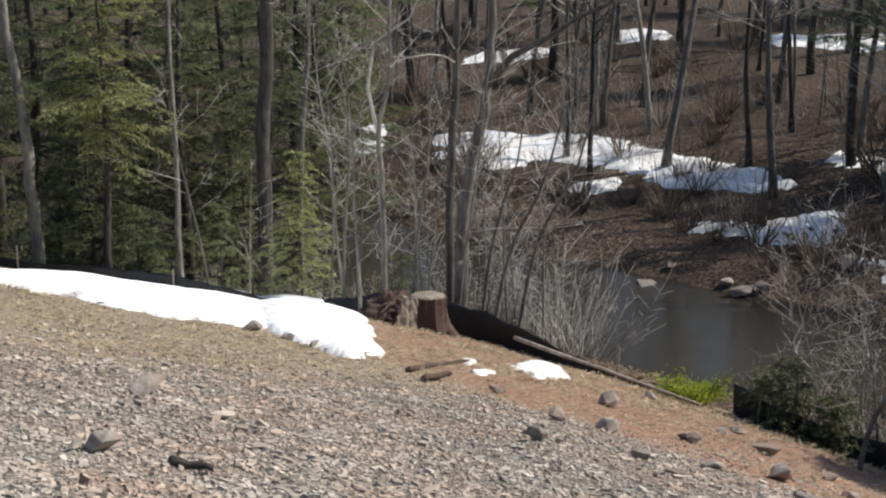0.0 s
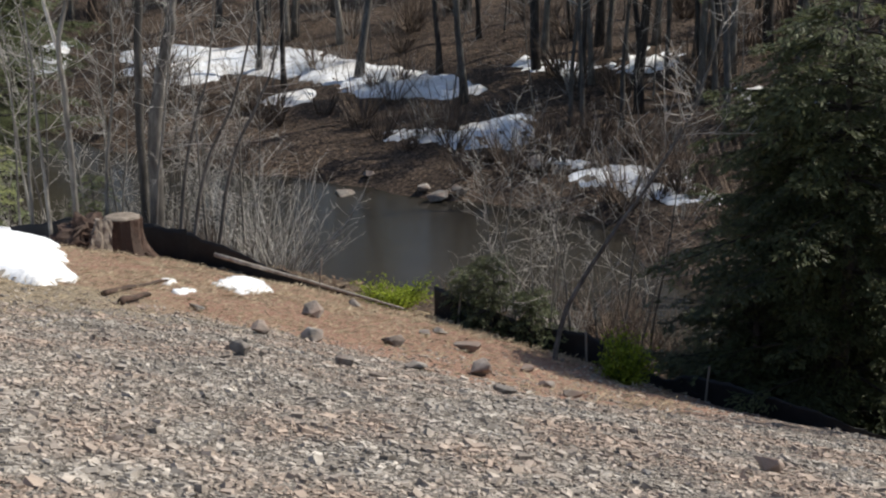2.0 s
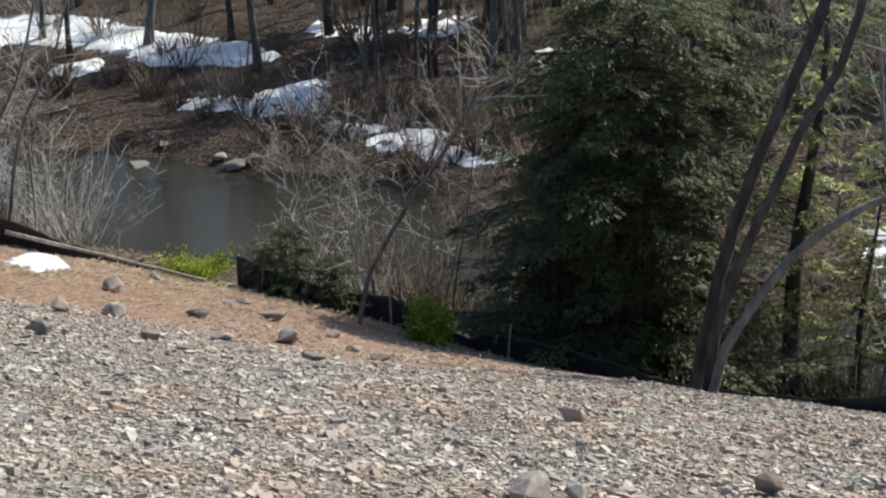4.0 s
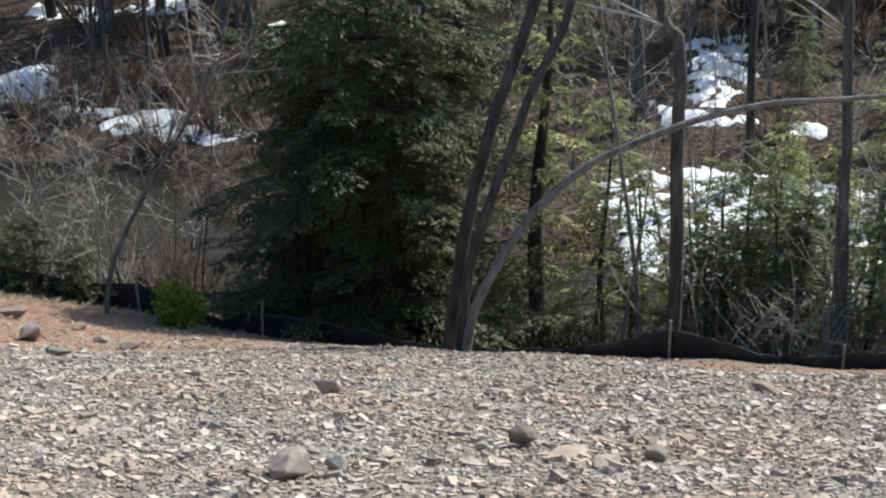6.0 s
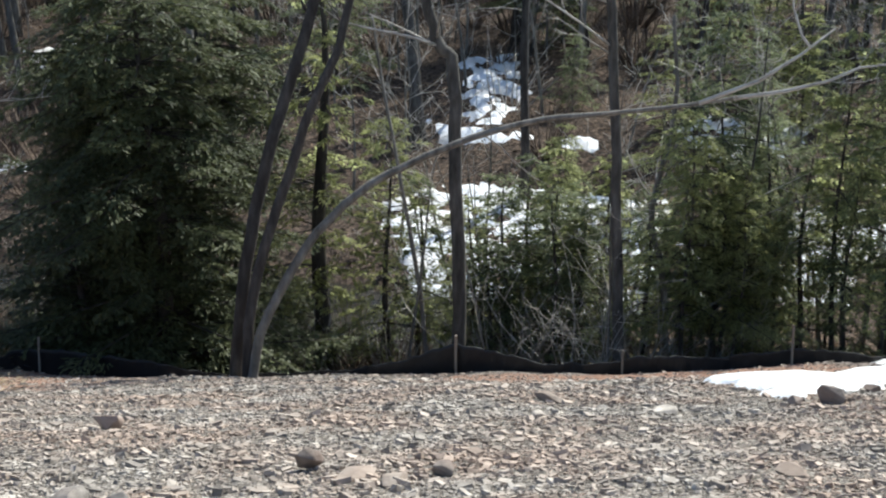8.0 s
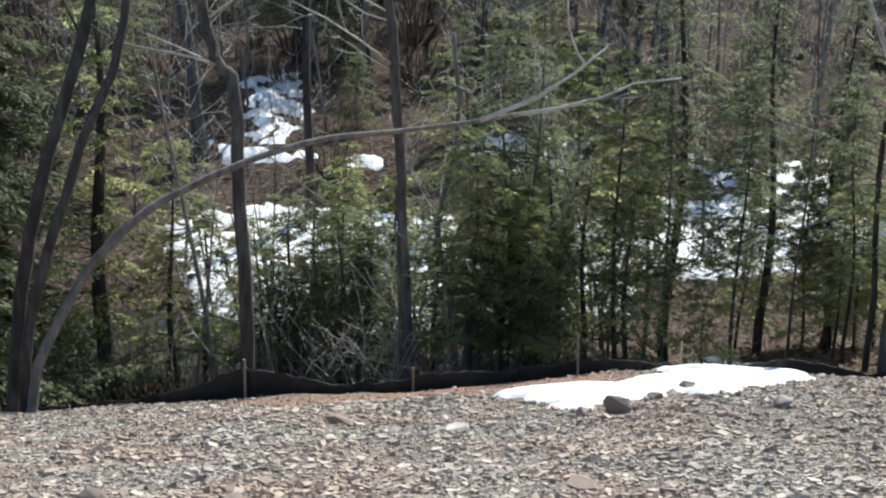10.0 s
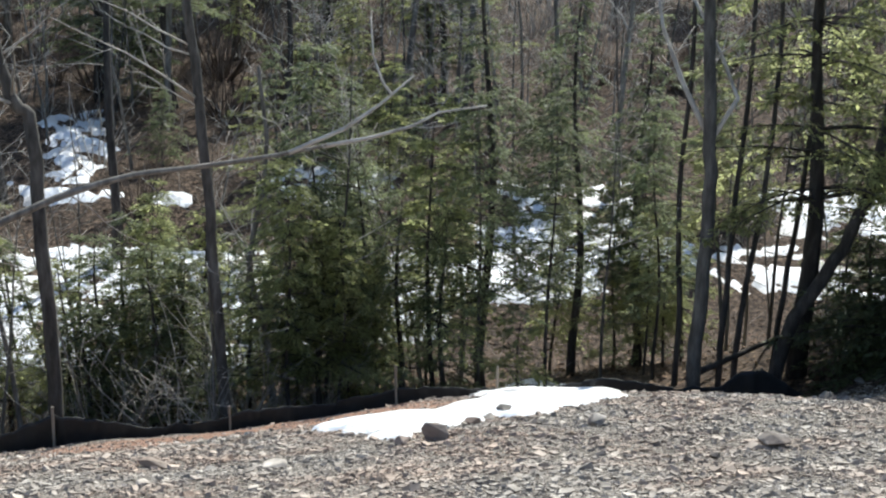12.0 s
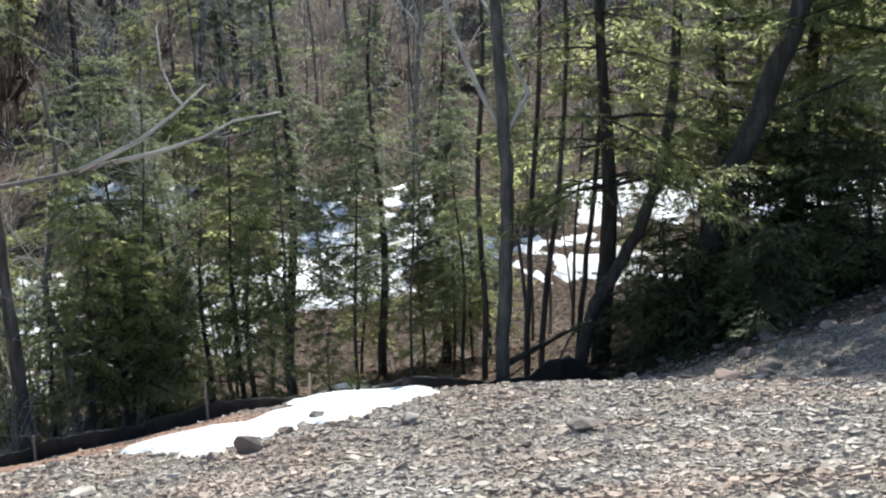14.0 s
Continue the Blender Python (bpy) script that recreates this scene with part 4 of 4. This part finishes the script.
# slender evergreens among the young stand
for a, r, h, w, sd, m, f0 in ((62.0, 24.5, 9.5, 1.7, 81, NEEDLE, 0.3), (65.9, 26.0, 8.5, 1.6, 82, NEEDLE, 0.3), (58.3, 23.0, 4.3, 1.0, 83, NEEDLE, 0.12), (60.2, 22.6, 4.0, 1.0, 84, NEEDLE_D, 0.1),
                              (54.8, 22.4, 3.8, 0.9, 85, NEEDLE_Y, 0.45), (56.6, 23.3, 4.8, 1.0, 86, NEEDLE, 0.2), (47.6, 22.8, 3.6, 1.1, 87, NEEDLE, 0.2), (45.4, 23.4, 4.0, 1.2, 88, NEEDLE, 0.2),
                              (63.6, 22.2, 1.9, 1.2, 89, NEEDLE_Y, 0.05), (41.6, 24.5, 4.2, 1.2, 92, NEEDLE, 0.2), (43.9, 24.2, 3.6, 1.1, 93, NEEDLE_Y, 0.2), (44.7, 22.8, 2.8, 0.9, 94, NEEDLE, 0.2),
                              (46.5, 24.6, 4.4, 1.2, 95, NEEDLE, 0.25), (48.9, 23.4, 3.4, 1.0, 96, NEEDLE, 0.2), (49.8, 24.8, 4.2, 1.1, 97, NEEDLE_Y, 0.25), (51.7, 23.2, 3.2, 1.0, 98, NEEDLE, 0.15), (53.3, 24.2, 4.0, 1.0, 99, NEEDLE, 0.25),
                              (68.6, 27.0, 7.5, 1.5, 90, NEEDLE, 0.35), (40.2, 23.6, 5.2, 1.5, 91, NEEDLE_Y, 0.25)):
    put_hemlock(a, r, sd, h, w, 0.03 + 0.009 * h, "young hemlock with layered green branches behind the fence", mat=m, first=f0, whorls=int(8 + 2 * h), per=6, size=0.09, power=0.7)

# ---- woods: the many ----
rng = random.Random(77)
tall_hemlocks = [hemlock("hemlock_tree", 100 + i, 13 + 2 * i, 3.0 + 0.3 * i, 0.2, first=0.12 + 0.06 * i, whorls=27, per=6, size=0.16, fill=0.8) for i in range(3)]
# Two of the four take the lightened needles, painting in sunlit tufts.
young_hemlocks = [hemlock("young_hemlock", 110 + i, 3.4 + 0.9 * i, 1.15 + 0.12 * i, 0.045, first=0.2 + 0.06 * i, whorls=19, per=6, size=0.085, fill=1.3, mat=NEEDLE_Y if i in (1, 2) else NEEDLE) for i in range(4)]
tall_bare = [bare_tree("bare_tree", 120 + i, 13 + 1.5 * i, 0.13 + 0.02 * i, density=1.9, mat=(BARK, DARKBARK, PALE, BARK)[i], first=0.2) for i in range(4)]
thin_bare = [bare_tree("sapling", 130 + i, 5 + i, 0.04, density=2.0, mat=(PALE, BARK, PALE)[i], first=0.12, spread=0.9) for i in range(3)]
shrubs = [brush("bare_shrub", 140 + i, 1.3 + 0.4 * i, 9 + 2 * i) for i in range(3)]
brown_shrubs = [brush("brown_shrub", 150 + i, 1.2 + 0.4 * i, 22 + 3 * i, 0.6, BRUSH, 0.024) for i in range(3)]
KINDS = {
    "tall_hemlock": (tall_hemlocks, "tree", "evergreen trees", "dark green hemlock in the woods"),
    "young_hemlock": (young_hemlocks, "tree", "young evergreens", "young hemlock with thin layered branches"),
    "tall_bare": (tall_bare, "tree", "leafless trees", "tall leafless tree in the woods"),
    "thin_bare": (thin_bare, "sapling", "leafless saplings", "thin pale leafless sapling"),
    "brown_shrub": (brown_shrubs, "shrub", "leafless shrubs", "brown tangle of leafless brush on leaf litter"),
    "shrub": (shrubs, "shrub", "leafless shrubs", "clump of thin leafless stems"),
}
used = {}


def plant(kind, az, r, scale=1.0, tilt=3.0):
    pool, cat, group, label = KINDS[kind]
    src = rng.choice(pool)
    where = ground_at(az, r)
    if where.z < WATER_Z + 0.05:
        return None
    lean = (rng.uniform(-tilt, tilt), rng.uniform(-tilt, tilt))
    turn = rng.uniform(0, 360)
    if src.name in used:
        return spread_copy(src, where, turn, scale, lean)
    used[src.name] = True
    tagged(src, label, cat, group)
    return set_down(src, where, turn, scale, 0, lean)


def scatter(kind, count, az0, az1, q0, q1, lo=0.8, hi=1.2, tilt=3.0):
    """Plants a number of a kind between two bearings and two distances across the valley."""
    for _ in range(count):
        az = rng.uniform(az0, az1)
        k = 0.76 * math.sin(radians(az)) + 0.65 * math.cos(radians(az))
        q = q0 + (q1 - q0) * math.sqrt(rng.random())
        plant(kind, az, min(q / max(k, 0.3), 170), rng.uniform(lo, hi), tilt)


# the near shore, behind the fence
scatter("thin_bare", 46, -9, 5.0, 19.8, 25, 0.6, 1.1, 10)
scatter("shrub", 44, -12, 4.5, 20.5, 26, 1.0, 1.9)
for a, k in ((16.4, 0.5), (17.1, 0.6), (17.9, 0.45), (18.9, 0.6), (20.1, 0.5), (21.6, 0.5)):
    plant("thin_bare", a, 22.4, k, 6)
scatter("shrub", 26, -19, -5, 17.5, 22, 0.7, 1.2)
scatter("shrub", 50, -7, 6.5, 19.8, 24, 0.9, 1.7)
scatter("thin_bare", 30, -12, 6.5, 19.8, 24, 0.5, 1.1, 8)
scatter("thin_bare", 16, -19, 6, 17.5, 21, 0.6, 1.1, 8)
scatter("young_hemlock", 10, -19, -6, 18.5, 23, 0.4, 1.0)
scatter("shrub", 16, 13.5, 33, 20.5, 28, 0.6, 1.1)
scatter("thin_bare", 14, 14.5, 27, 20.5, 27, 0.4, 0.8, 10)
scatter("young_hemlock", 17, 39.5, 70, 21.5, 27, 0.6, 1.1)
scatter("young_hemlock", 8, 52, 63, 20.8, 24, 0.7, 1.2)
scatter("thin_bare", 26, 40, 78, 21, 28, 0.7, 1.2, 6)
scatter("shrub", 24, 38, 92, 20.5, 26, 0.5, 1.0)
# the far shore and the woods behind
scatter("shrub", 56, -10, 36, 37, 66, 1.0, 1.9)
scatter("thin_bare", 60, -10, 40, 38, 66, 0.8, 1.3, 6)
scatter("tall_bare", 130, -20, 36, 42, 115, 0.8, 1.3)
scatter("tall_hemlock", 16, -4, 36, 60, 110, 0.8, 1.3)
high = hemlock("hemlock_tree", 106, 16, 3.6, 0.26, first=0.36, whorls=24, per=6, size=0.16, fill=0.8)
tagged(high, "tall hemlock with a bare lower trunk on the far bank", "tree", "evergreen trees")
set_down(high, ground_at(21.4, 57))
for a, r, k in ((24.3, 64, 1.1), (19.6, 68, 1.1), (26.6, 66, 1.15), (17.0, 64, 1.0)):
    clone_tree(high, a, r, a * 71, k, "tall hemlock with a bare lower trunk on the far bank")
scatter("tall_hemlock", 26, -21, -4, 22, 60, 0.8, 1.3)
scatter("tall_bare", 34, 34, 58, 36, 90, 0.8, 1.2)
scatter("tall_bare", 14, 58, 95, 33, 58, 0.7, 1.0)
scatter("tall_bare", 34, 58, 95, 58, 95, 0.8, 1.2)
scatter("tall_hemlock", 6, 38, 60, 44, 58, 0.6, 0.9)
scatter("tall_hemlock", 5, 80, 95, 40, 55, 0.7, 0.9)
scatter("tall_hemlock", 30, 34, 98, 62, 100, 0.7, 1.2)
scatter("young_hemlock", 16, 38, 92, 32, 46, 0.8, 1.6)
scatter("thin_bare", 70, 36, 92, 30, 56, 0.8, 1.4, 6)
scatter("brown_shrub", 90, -8, 36, 36.5, 80, 1.1, 2.1)
scatter("tall_bare", 50, -6, 36, 42, 62, 0.8, 1.2)
scatter("brown_shrub", 56, 34, 94, 34, 70, 1.2, 2.2)
scatter("shrub", 44, 34, 94, 34, 66, 1.4, 2.4)
scatter("thin_bare", 90, 34, 94, 36, 75, 1.1, 1.8, 6)
scatter("young_hemlock", 22, 34, 94, 42, 75, 1.2, 2.0)
scatter("brown_shrub", 24, 13.5, 34, 20.3, 27, 0.6, 1.1)
scatter("brown_shrub", 24, -19, 6, 19.5, 24, 0.6, 1.0)
scatter("shrub", 40, 34, 96, 50, 85, 1.8, 3.2)
scatter("thin_bare", 50, 34, 96, 45, 90, 1.4, 2.2, 6)
scatter("shrub", 16, 45, 57, 20.6, 23.5, 1.0, 1.7)
scatter("young_hemlock", 9, 59, 71, 21.3, 26, 0.6, 1.1)
scatter("brown_shrub", 30, -12, 2, 31, 55, 1.1, 2.0)
scatter("thin_bare", 24, -20, 2, 20, 40, 0.9, 1.5, 7)
scatter("shrub", 30, -20, -4, 18.5, 30, 0.9, 1.8)
scatter("shrub", 14, 36, 45, 20.8, 25, 0.7, 1.3)
scatter("brown_shrub", 10, 36, 45, 20.8, 25, 0.5, 0.9)
scatter("brown_shrub", 52, 1, 31, 36.2, 46, 0.8, 1.5)
scatter("shrub", 14, 4, 31, 36.2, 46, 0.9, 1.6)
for a, r, k in ((-1.5, 88, 1.2), (4.6, 92, 1.25), (9.9, 96, 1.3), (15.2, 90, 1.2), (-4.5, 78, 1.1)):
    clone_tree(high, a, r, a * 71, k, "tall hemlock with a bare lower trunk on the far bank")
scatter("young_hemlock", 7, 76, 89, 20.8, 24, 0.45, 0.8)
scatter("brown_shrub", 10, 74, 89, 20.6, 24, 0.4, 0.8)

# ---- bushes by the fence ----
def low_bush(az, r, seed, size, mat, label):
    nr = np.random.default_rng(seed)
    rg = random.Random(seed)
    root = new("bush")
    st = Tubes(3)
    org, drs = [], []
    for i in range(110):
        a = rg.uniform(0, 6.28)
        d = Vector((math.cos(a) * rg.uniform(0.2, 1), math.sin(a) * rg.uniform(0.2, 1), rg.uniform(0.25, 1.0)))
        ln = rg.uniform(0.6, 1.1)
        pts = wander(rg, (0, 0, -0.03), (d.x * size[0], d.y * size[1], d.z * size[2]), ln * Vector((d.x * size[0], d.y * size[1], d.z * size[2])).length * 0.85, 5, 0.15)
        st.add(pts, [0.012 * (1 - 0.15 * k) for k in range(6)])
        for j in range(46):
            u = rg.uniform(0.25, 1)
            p, pd = along_line(pts, min(u, 0.999))
            org.append(p + Vector((rg.gauss(0, 0.07), rg.gauss(0, 0.07), rg.gauss(0, 0.04))))
            drs.append(pd + Vector((rg.gauss(0, 0.5), rg.gauss(0, 0.5), rg.gauss(0.3, 0.4))))
    tagged(st.object("stem_clump", DARKBARK, root), kind="stuff")
    v, f = leaf_cards(nr, org, drs, 0.075, 0.6, 1.5)
    tagged(mesh_object("foliage", v, f, mat, root), kind="stuff")
    set_down(root, ground_at(az, r))
    return tagged(root, label, "bush")


low_bush(10.9, 24.4, 1, (1.15, 1.15, 0.72), NEEDLE_B, "low bright green bush on the bank above the pond")
low_bush(21.2, 20.4, 2, (0.65, 0.65, 1.1), NEEDLE_B, "small yellow-green bush behind the black fence")
for a, r, h, w, sd in ((15.3, 23.0, 1.6, 0.65, 61), (16.9, 22.4, 1.1, 0.5, 62), (14.2, 23.6, 1.2, 0.5, 63)):
    bush = hemlock("young_hemlock", sd, h, w, 0.035, first=0.03, whorls=16, per=7, size=0.07, fill=1.5, power=0.6, gap=0.05, mat=NEEDLE_D)
    set_down(bush, ground_at(a, r))
    tagged(bush, "small dark evergreen behind the black fence", "tree", "young evergreens")

# ---- rocks that stand out ----
def rocks(label, rows, mat=None, flat=0.6, group="rocks on the gravel"):
    for i, (az, el, w) in enumerate(rows):
        at = sight(az, el)
        seed = int(abs(az * 97 + el * 31)) % 997
        w *= 0.85 if mat is STONE else 1.15
        size = (w, w * (0.65 + 0.3 * ((seed * 7) % 10) / 10), w * (0.7 + 0.3 * ((seed * 3) % 10) / 10))
        rock("rock", seed, at + Vector((0, 0, 0.05 * w)), size, flat, mat, label, (seed * 37) % 360, group)


rocks("dark angular rock lying on the gravel", [(-13.0, -17.15, 0.34), (-14.9, -19.3, 0.22), (7.4, -17.9, 0.36), (2.3, -17.45, 0.22), (25.9, -27.2, 0.26), (43.1, -26.5, 0.16), (36.7, -26.2, 0.18), (28.0, -27.1, 0.15),
                                               (27.75, -23.8, 0.26), (60.1, -22.6, 0.28), (74.9, -22.0, 0.22), (67.3, -21.75, 0.2)], None, 0.75)
rocks("pale flat slab of shale lying on the gravel", [(-9.8, -18.3, 0.32), (38.8, -26.5, 0.34), (40.8, -26.9, 0.26), (47.7, -23.35, 0.36), (47.3, -24.0, 0.2), (59.0, -25.6, 0.28), (53.0, -23.6, 0.3), (70.6, -24.2, 0.2), (-16.2, -19.2, 0.25)],
      STONE, 0.3)
rocks("rough brown rock on the red soil by the fence", [(7.3, -18.95, 0.42), (12.3, -18.75, 0.22), (13.0, -18.7, 0.26), (14.2, -19.45, 0.42), (10.9, -19.2, 0.3), (9.2, -17.5, 0.26), (19.0, -21.3, 0.26), (14.9, -20.5, 0.4),
                                                        (5.1, -18.5, 0.28), (12.0, -20.2, 0.24), (16.9, -20.3, 0.24), (10.2, -20.6, 0.2), (17.8, -20.9, 0.22), (4.2, -19.4, 0.24), (8.8, -20.0, 0.2), (16.0, -21.2, 0.26)], None, 0.62)
rocks("stone at the melting edge of the snow", [(-8.3, -14.75, 0.32), (-6.8, -15.15, 0.2), (-5.6, -15.5, 0.22), (63.2, -21.5, 0.22), (61.8, -21.9, 0.18), (62.5, -21.7, 0.14), (64.5, -21.3, 0.16), (58.6, -22.8, 0.16), (66.3, -20.3, 0.2)])
rocks("boulder at the edge of the pond", [(8.5, -13.1, 1.2), (5.9, -12.0, 0.6), (12.8, -13.0, 1.0), (13.7, -12.8, 0.7), (12.2, -12.7, 0.6), (9.8, -12.1, 0.5), (17.1, -11.7, 1.2)],
      group="boulders by the pond")

shade_rng = random.Random(63)
for _ in range(46):
    az, r = shade_rng.uniform(76.5, 91), shade_rng.uniform(15.0, 23.0)
    w = shade_rng.uniform(0.16, 0.42)
    rock("rock", shade_rng.randrange(900), ground_at(az, r), (w, w * shade_rng.uniform(0.6, 0.95), w * 0.8), 0.65, None, "grey rock half buried in the shaded end of the bank", shade_rng.uniform(0, 360), "rocks in the shade")

# ---- wood lying about ----
def fallen_log(a, b, r0, label, mat=DARKBARK):
    rg = random.Random(int(a.x * 10))
    pts = [a.lerp(b, i / 6) + Vector((rg.uniform(-1, 1), rg.uniform(-1, 1), rg.uniform(-0.5, 0.5))) * r0 * 0.5 for i in range(7)]
    root = new("fallen_branch")
    tb = Tubes(7)
    tb.add([p - pts[0] for p in pts], [r0 * (1 - 0.09 * i) for i in range(7)])
    tb.object("stem", mat, root)
    root.matrix_basis = Matrix.Translation(pts[0])
    return tagged(root, label, "branch", "fallen branches")


fallen_log(sight(-12.0, -20.1) + Vector((0, 0, 0.03)), sight(-10.3, -20.5) + Vector((0, 0, 0.03)), 0.04, "short dark stick lying on the gravel")
fallen_log(sight(-1.5, -16.6) + Vector((0, 0, 0.05)), sight(1.1, -16.2) + Vector((0, 0, 0.05)), 0.04, "broken branch on straw and red soil", ROOTWOOD)
fallen_log(sight(-0.9, -17.0) + Vector((0, 0, 0.04)), sight(0.4, -16.7) + Vector((0, 0, 0.04)), 0.05, "broken branch on straw and red soil", ROOTWOOD)
# Log shape added in place of black fence fabric draped by the trees.
fallen_log(from_eye(71.5, -19.3, 22), from_eye(75.6, -17.2, 23.4), 0.065, "dark log shape standing for draped black fence fabric")
# A board only at its right end; the rest draws the fabric's lit edge.
fallen_log(from_eye(3.2, -15.1, 25.6), from_eye(11.3, -17.6, 23.2), 0.045, "long grey pole along the fence, also drawing its fabric's lit top edge", STAKE)

# ---- gravel ----
def shard(seed):
    """A splinter of shale: a skewed slab with broken corners."""
    rg = random.Random(seed)
    sx, sy, sz = rg.uniform(0.75, 1.1), rg.uniform(0.5, 0.9), rg.uniform(0.22, 0.55)
    v = [(i * sx * rg.uniform(0.28, 0.5), j * sy * rg.uniform(0.28, 0.5), k * sz * rg.uniform(0.35, 0.5)) for k in (-1, 1) for j in (-1, 1) for i in (-1, 1)]
    f = [(0, 2, 3), (0, 3, 1), (4, 5, 7), (4, 7, 6), (0, 1, 5), (0, 5, 4), (2, 6, 7), (2, 7, 3), (0, 4, 6), (0, 6, 2), (1, 3, 7), (1, 7, 5)]
    return np.array(v), np.array(f)


def chip(seed):
    """A small angular chip."""
    rg = random.Random(seed)
    v = [(rg.uniform(0.35, 0.6), 0, 0), (-rg.uniform(0.35, 0.6), rg.uniform(-0.2, 0.2), 0), (rg.uniform(-0.2, 0.2), rg.uniform(0.25, 0.5), 0), (0, -rg.uniform(0.25, 0.5), 0), (0.1, 0, rg.uniform(0.12, 0.35)), (0, 0, -0.2)]
    return np.array(v), np.array([(0, 2, 4), (2, 1, 4), (1, 3, 4), (3, 0, 4), (2, 0, 5), (1, 2, 5), (3, 1, 5), (0, 3, 5)])


def build_gravel(name, count, median, seed, label, biggest, shape, near):
    """Loose shale over the bank, too many to count: one mesh."""
    rg = random.Random(seed)
    shapes = [shape(seed * 40 + i) for i in range(24)]
    V, F, n = [], [], 0
    made = 0
    while made < count:
        az, r = rg.uniform(-22, 92), 3.5 + 29.5 * rg.random() ** 1.1
        if made < near:
            az, r = rg.uniform(-180, 180), 9.0 * math.sqrt(rg.random())
        elif rg.random() > smooth(3.5, 7.5, r) * smooth(-23, -18, az + rg.uniform(-3, 3)):
            continue
        x, y = r * math.sin(radians(az)), r * math.cos(radians(az))
        q, p = across(x, y), along(x, y)
        d = q - toe(p)
        if d > 0.1:
            continue
        # The last term clears stones where dark litter is painted in for shade.
        thin = smooth(-9.5, -5.5, d + 1.5 * fbm(x, y, 0.5)) * smooth(3, 9, p) * 0.76 + 0.78 * smooth(10, 13.5, p) * smooth(-15.5, -12.5, d) + 0.85 * smooth(-5.5, -3.5, d) * smooth(-5, -2, p) * smooth(4, 0.5, p) + 0.85 * smooth(-8.8, -12.0, p) * smooth(12.5, 15.0, q)
        if rg.random() < thin:
            continue
        s = min(biggest, median * math.exp(rg.gauss(0, 0.5)))
        v, f = shapes[rg.randrange(24)]
        fall = Matrix.Rotation(math.atan(0.24 + 0.0086 * max(q, 0)), 3, Vector((-0.65, 0.76, 0)))
        e = np.array(fall @ Euler((rg.gauss(0, 0.22), rg.gauss(0, 0.22), rg.uniform(0, 6.28))).to_matrix())
        V.append((v * s) @ e.T + np.array((x, y, terrain(x, y) + s * 0.04)))
        F.append(f + n)
        n += len(v)
        made += 1
    ob = mesh_object(name, np.concatenate(V), np.concatenate(F).astype(np.int32), STONE)
    return tagged(ob, label, "gravel", kind="stuff")


build_gravel("gravel", 115000, 0.032, 1, "loose grey-brown shale gravel covering the bank", 0.115, shard, 16000)
build_gravel("gravel_fines", 110000, 0.024, 2, "small chips of grey shale between larger stones", 0.08, chip, 14000)


def build_straw():
    """Dead grass and straw lying over the left of the bank and by the stump."""
    nr = np.random.default_rng(4)
    org, drs = [], []
    rg = random.Random(9)
    while len(org) < 60000:
        az, r = rg.uniform(-22, 24), 8 + 30 * math.sqrt(rg.random())
        x, y = r * math.sin(radians(az)), r * math.cos(radians(az))
        q, p = across(x, y), along(x, y)
        d = q - toe(p)
        keep = smooth(9.5, 13, p) * smooth(-15.5, -12.5, d) * smooth(3.0, 0.5, d) + 0.6 * smooth(3, 9, p) * smooth(-9, -4, d) * smooth(1.5, 0, d)
        if rg.random() > keep * (0.55 + 0.6 * fbm(x, y, 0.5)):
            continue
        a = rg.uniform(0, 6.28)
        org.append((x, y, terrain(x, y) + 0.015))
        drs.append((math.cos(a), math.sin(a), rg.uniform(0.0, 0.35)))
    v, f = leaf_cards(nr, org, drs, 0.14, 0.1, 0.4)
    ob = mesh_object("dry_grass", v, f, DRYGRASS)
    tagged(ob, "dead straw-coloured grass lying flat on the soil", "grass", kind="stuff")


build_straw()


def build_leaves():
    """Fallen leaves and twigs over the floor of the woods."""
    nr = np.random.default_rng(8)
    rg = random.Random(19)
    org, drs = [], []
    while len(org) < 60000:
        az, r = rg.uniform(-22, 94), 18 + 62 * rg.random()
        x, y = r * math.sin(radians(az)), r * math.cos(radians(az))
        if across(x, y) < toe(along(x, y)) + 0.3:
            continue
        z = terrain(x, y)
        if z < WATER_Z + 0.03:
            continue
        a = rg.uniform(0, 6.28)
        org.append((x, y, z + 0.02))
        drs.append((math.cos(a), math.sin(a), rg.uniform(-0.1, 0.4)))
    v, f = leaf_cards(nr, org, drs, 0.16, 0.2, 1.6)
    ob = mesh_object("leaf_litter", v, f, LEAF)
    tagged(ob, "brown fallen leaves on the floor of the woods", "leaves", kind="stuff")


build_leaves()
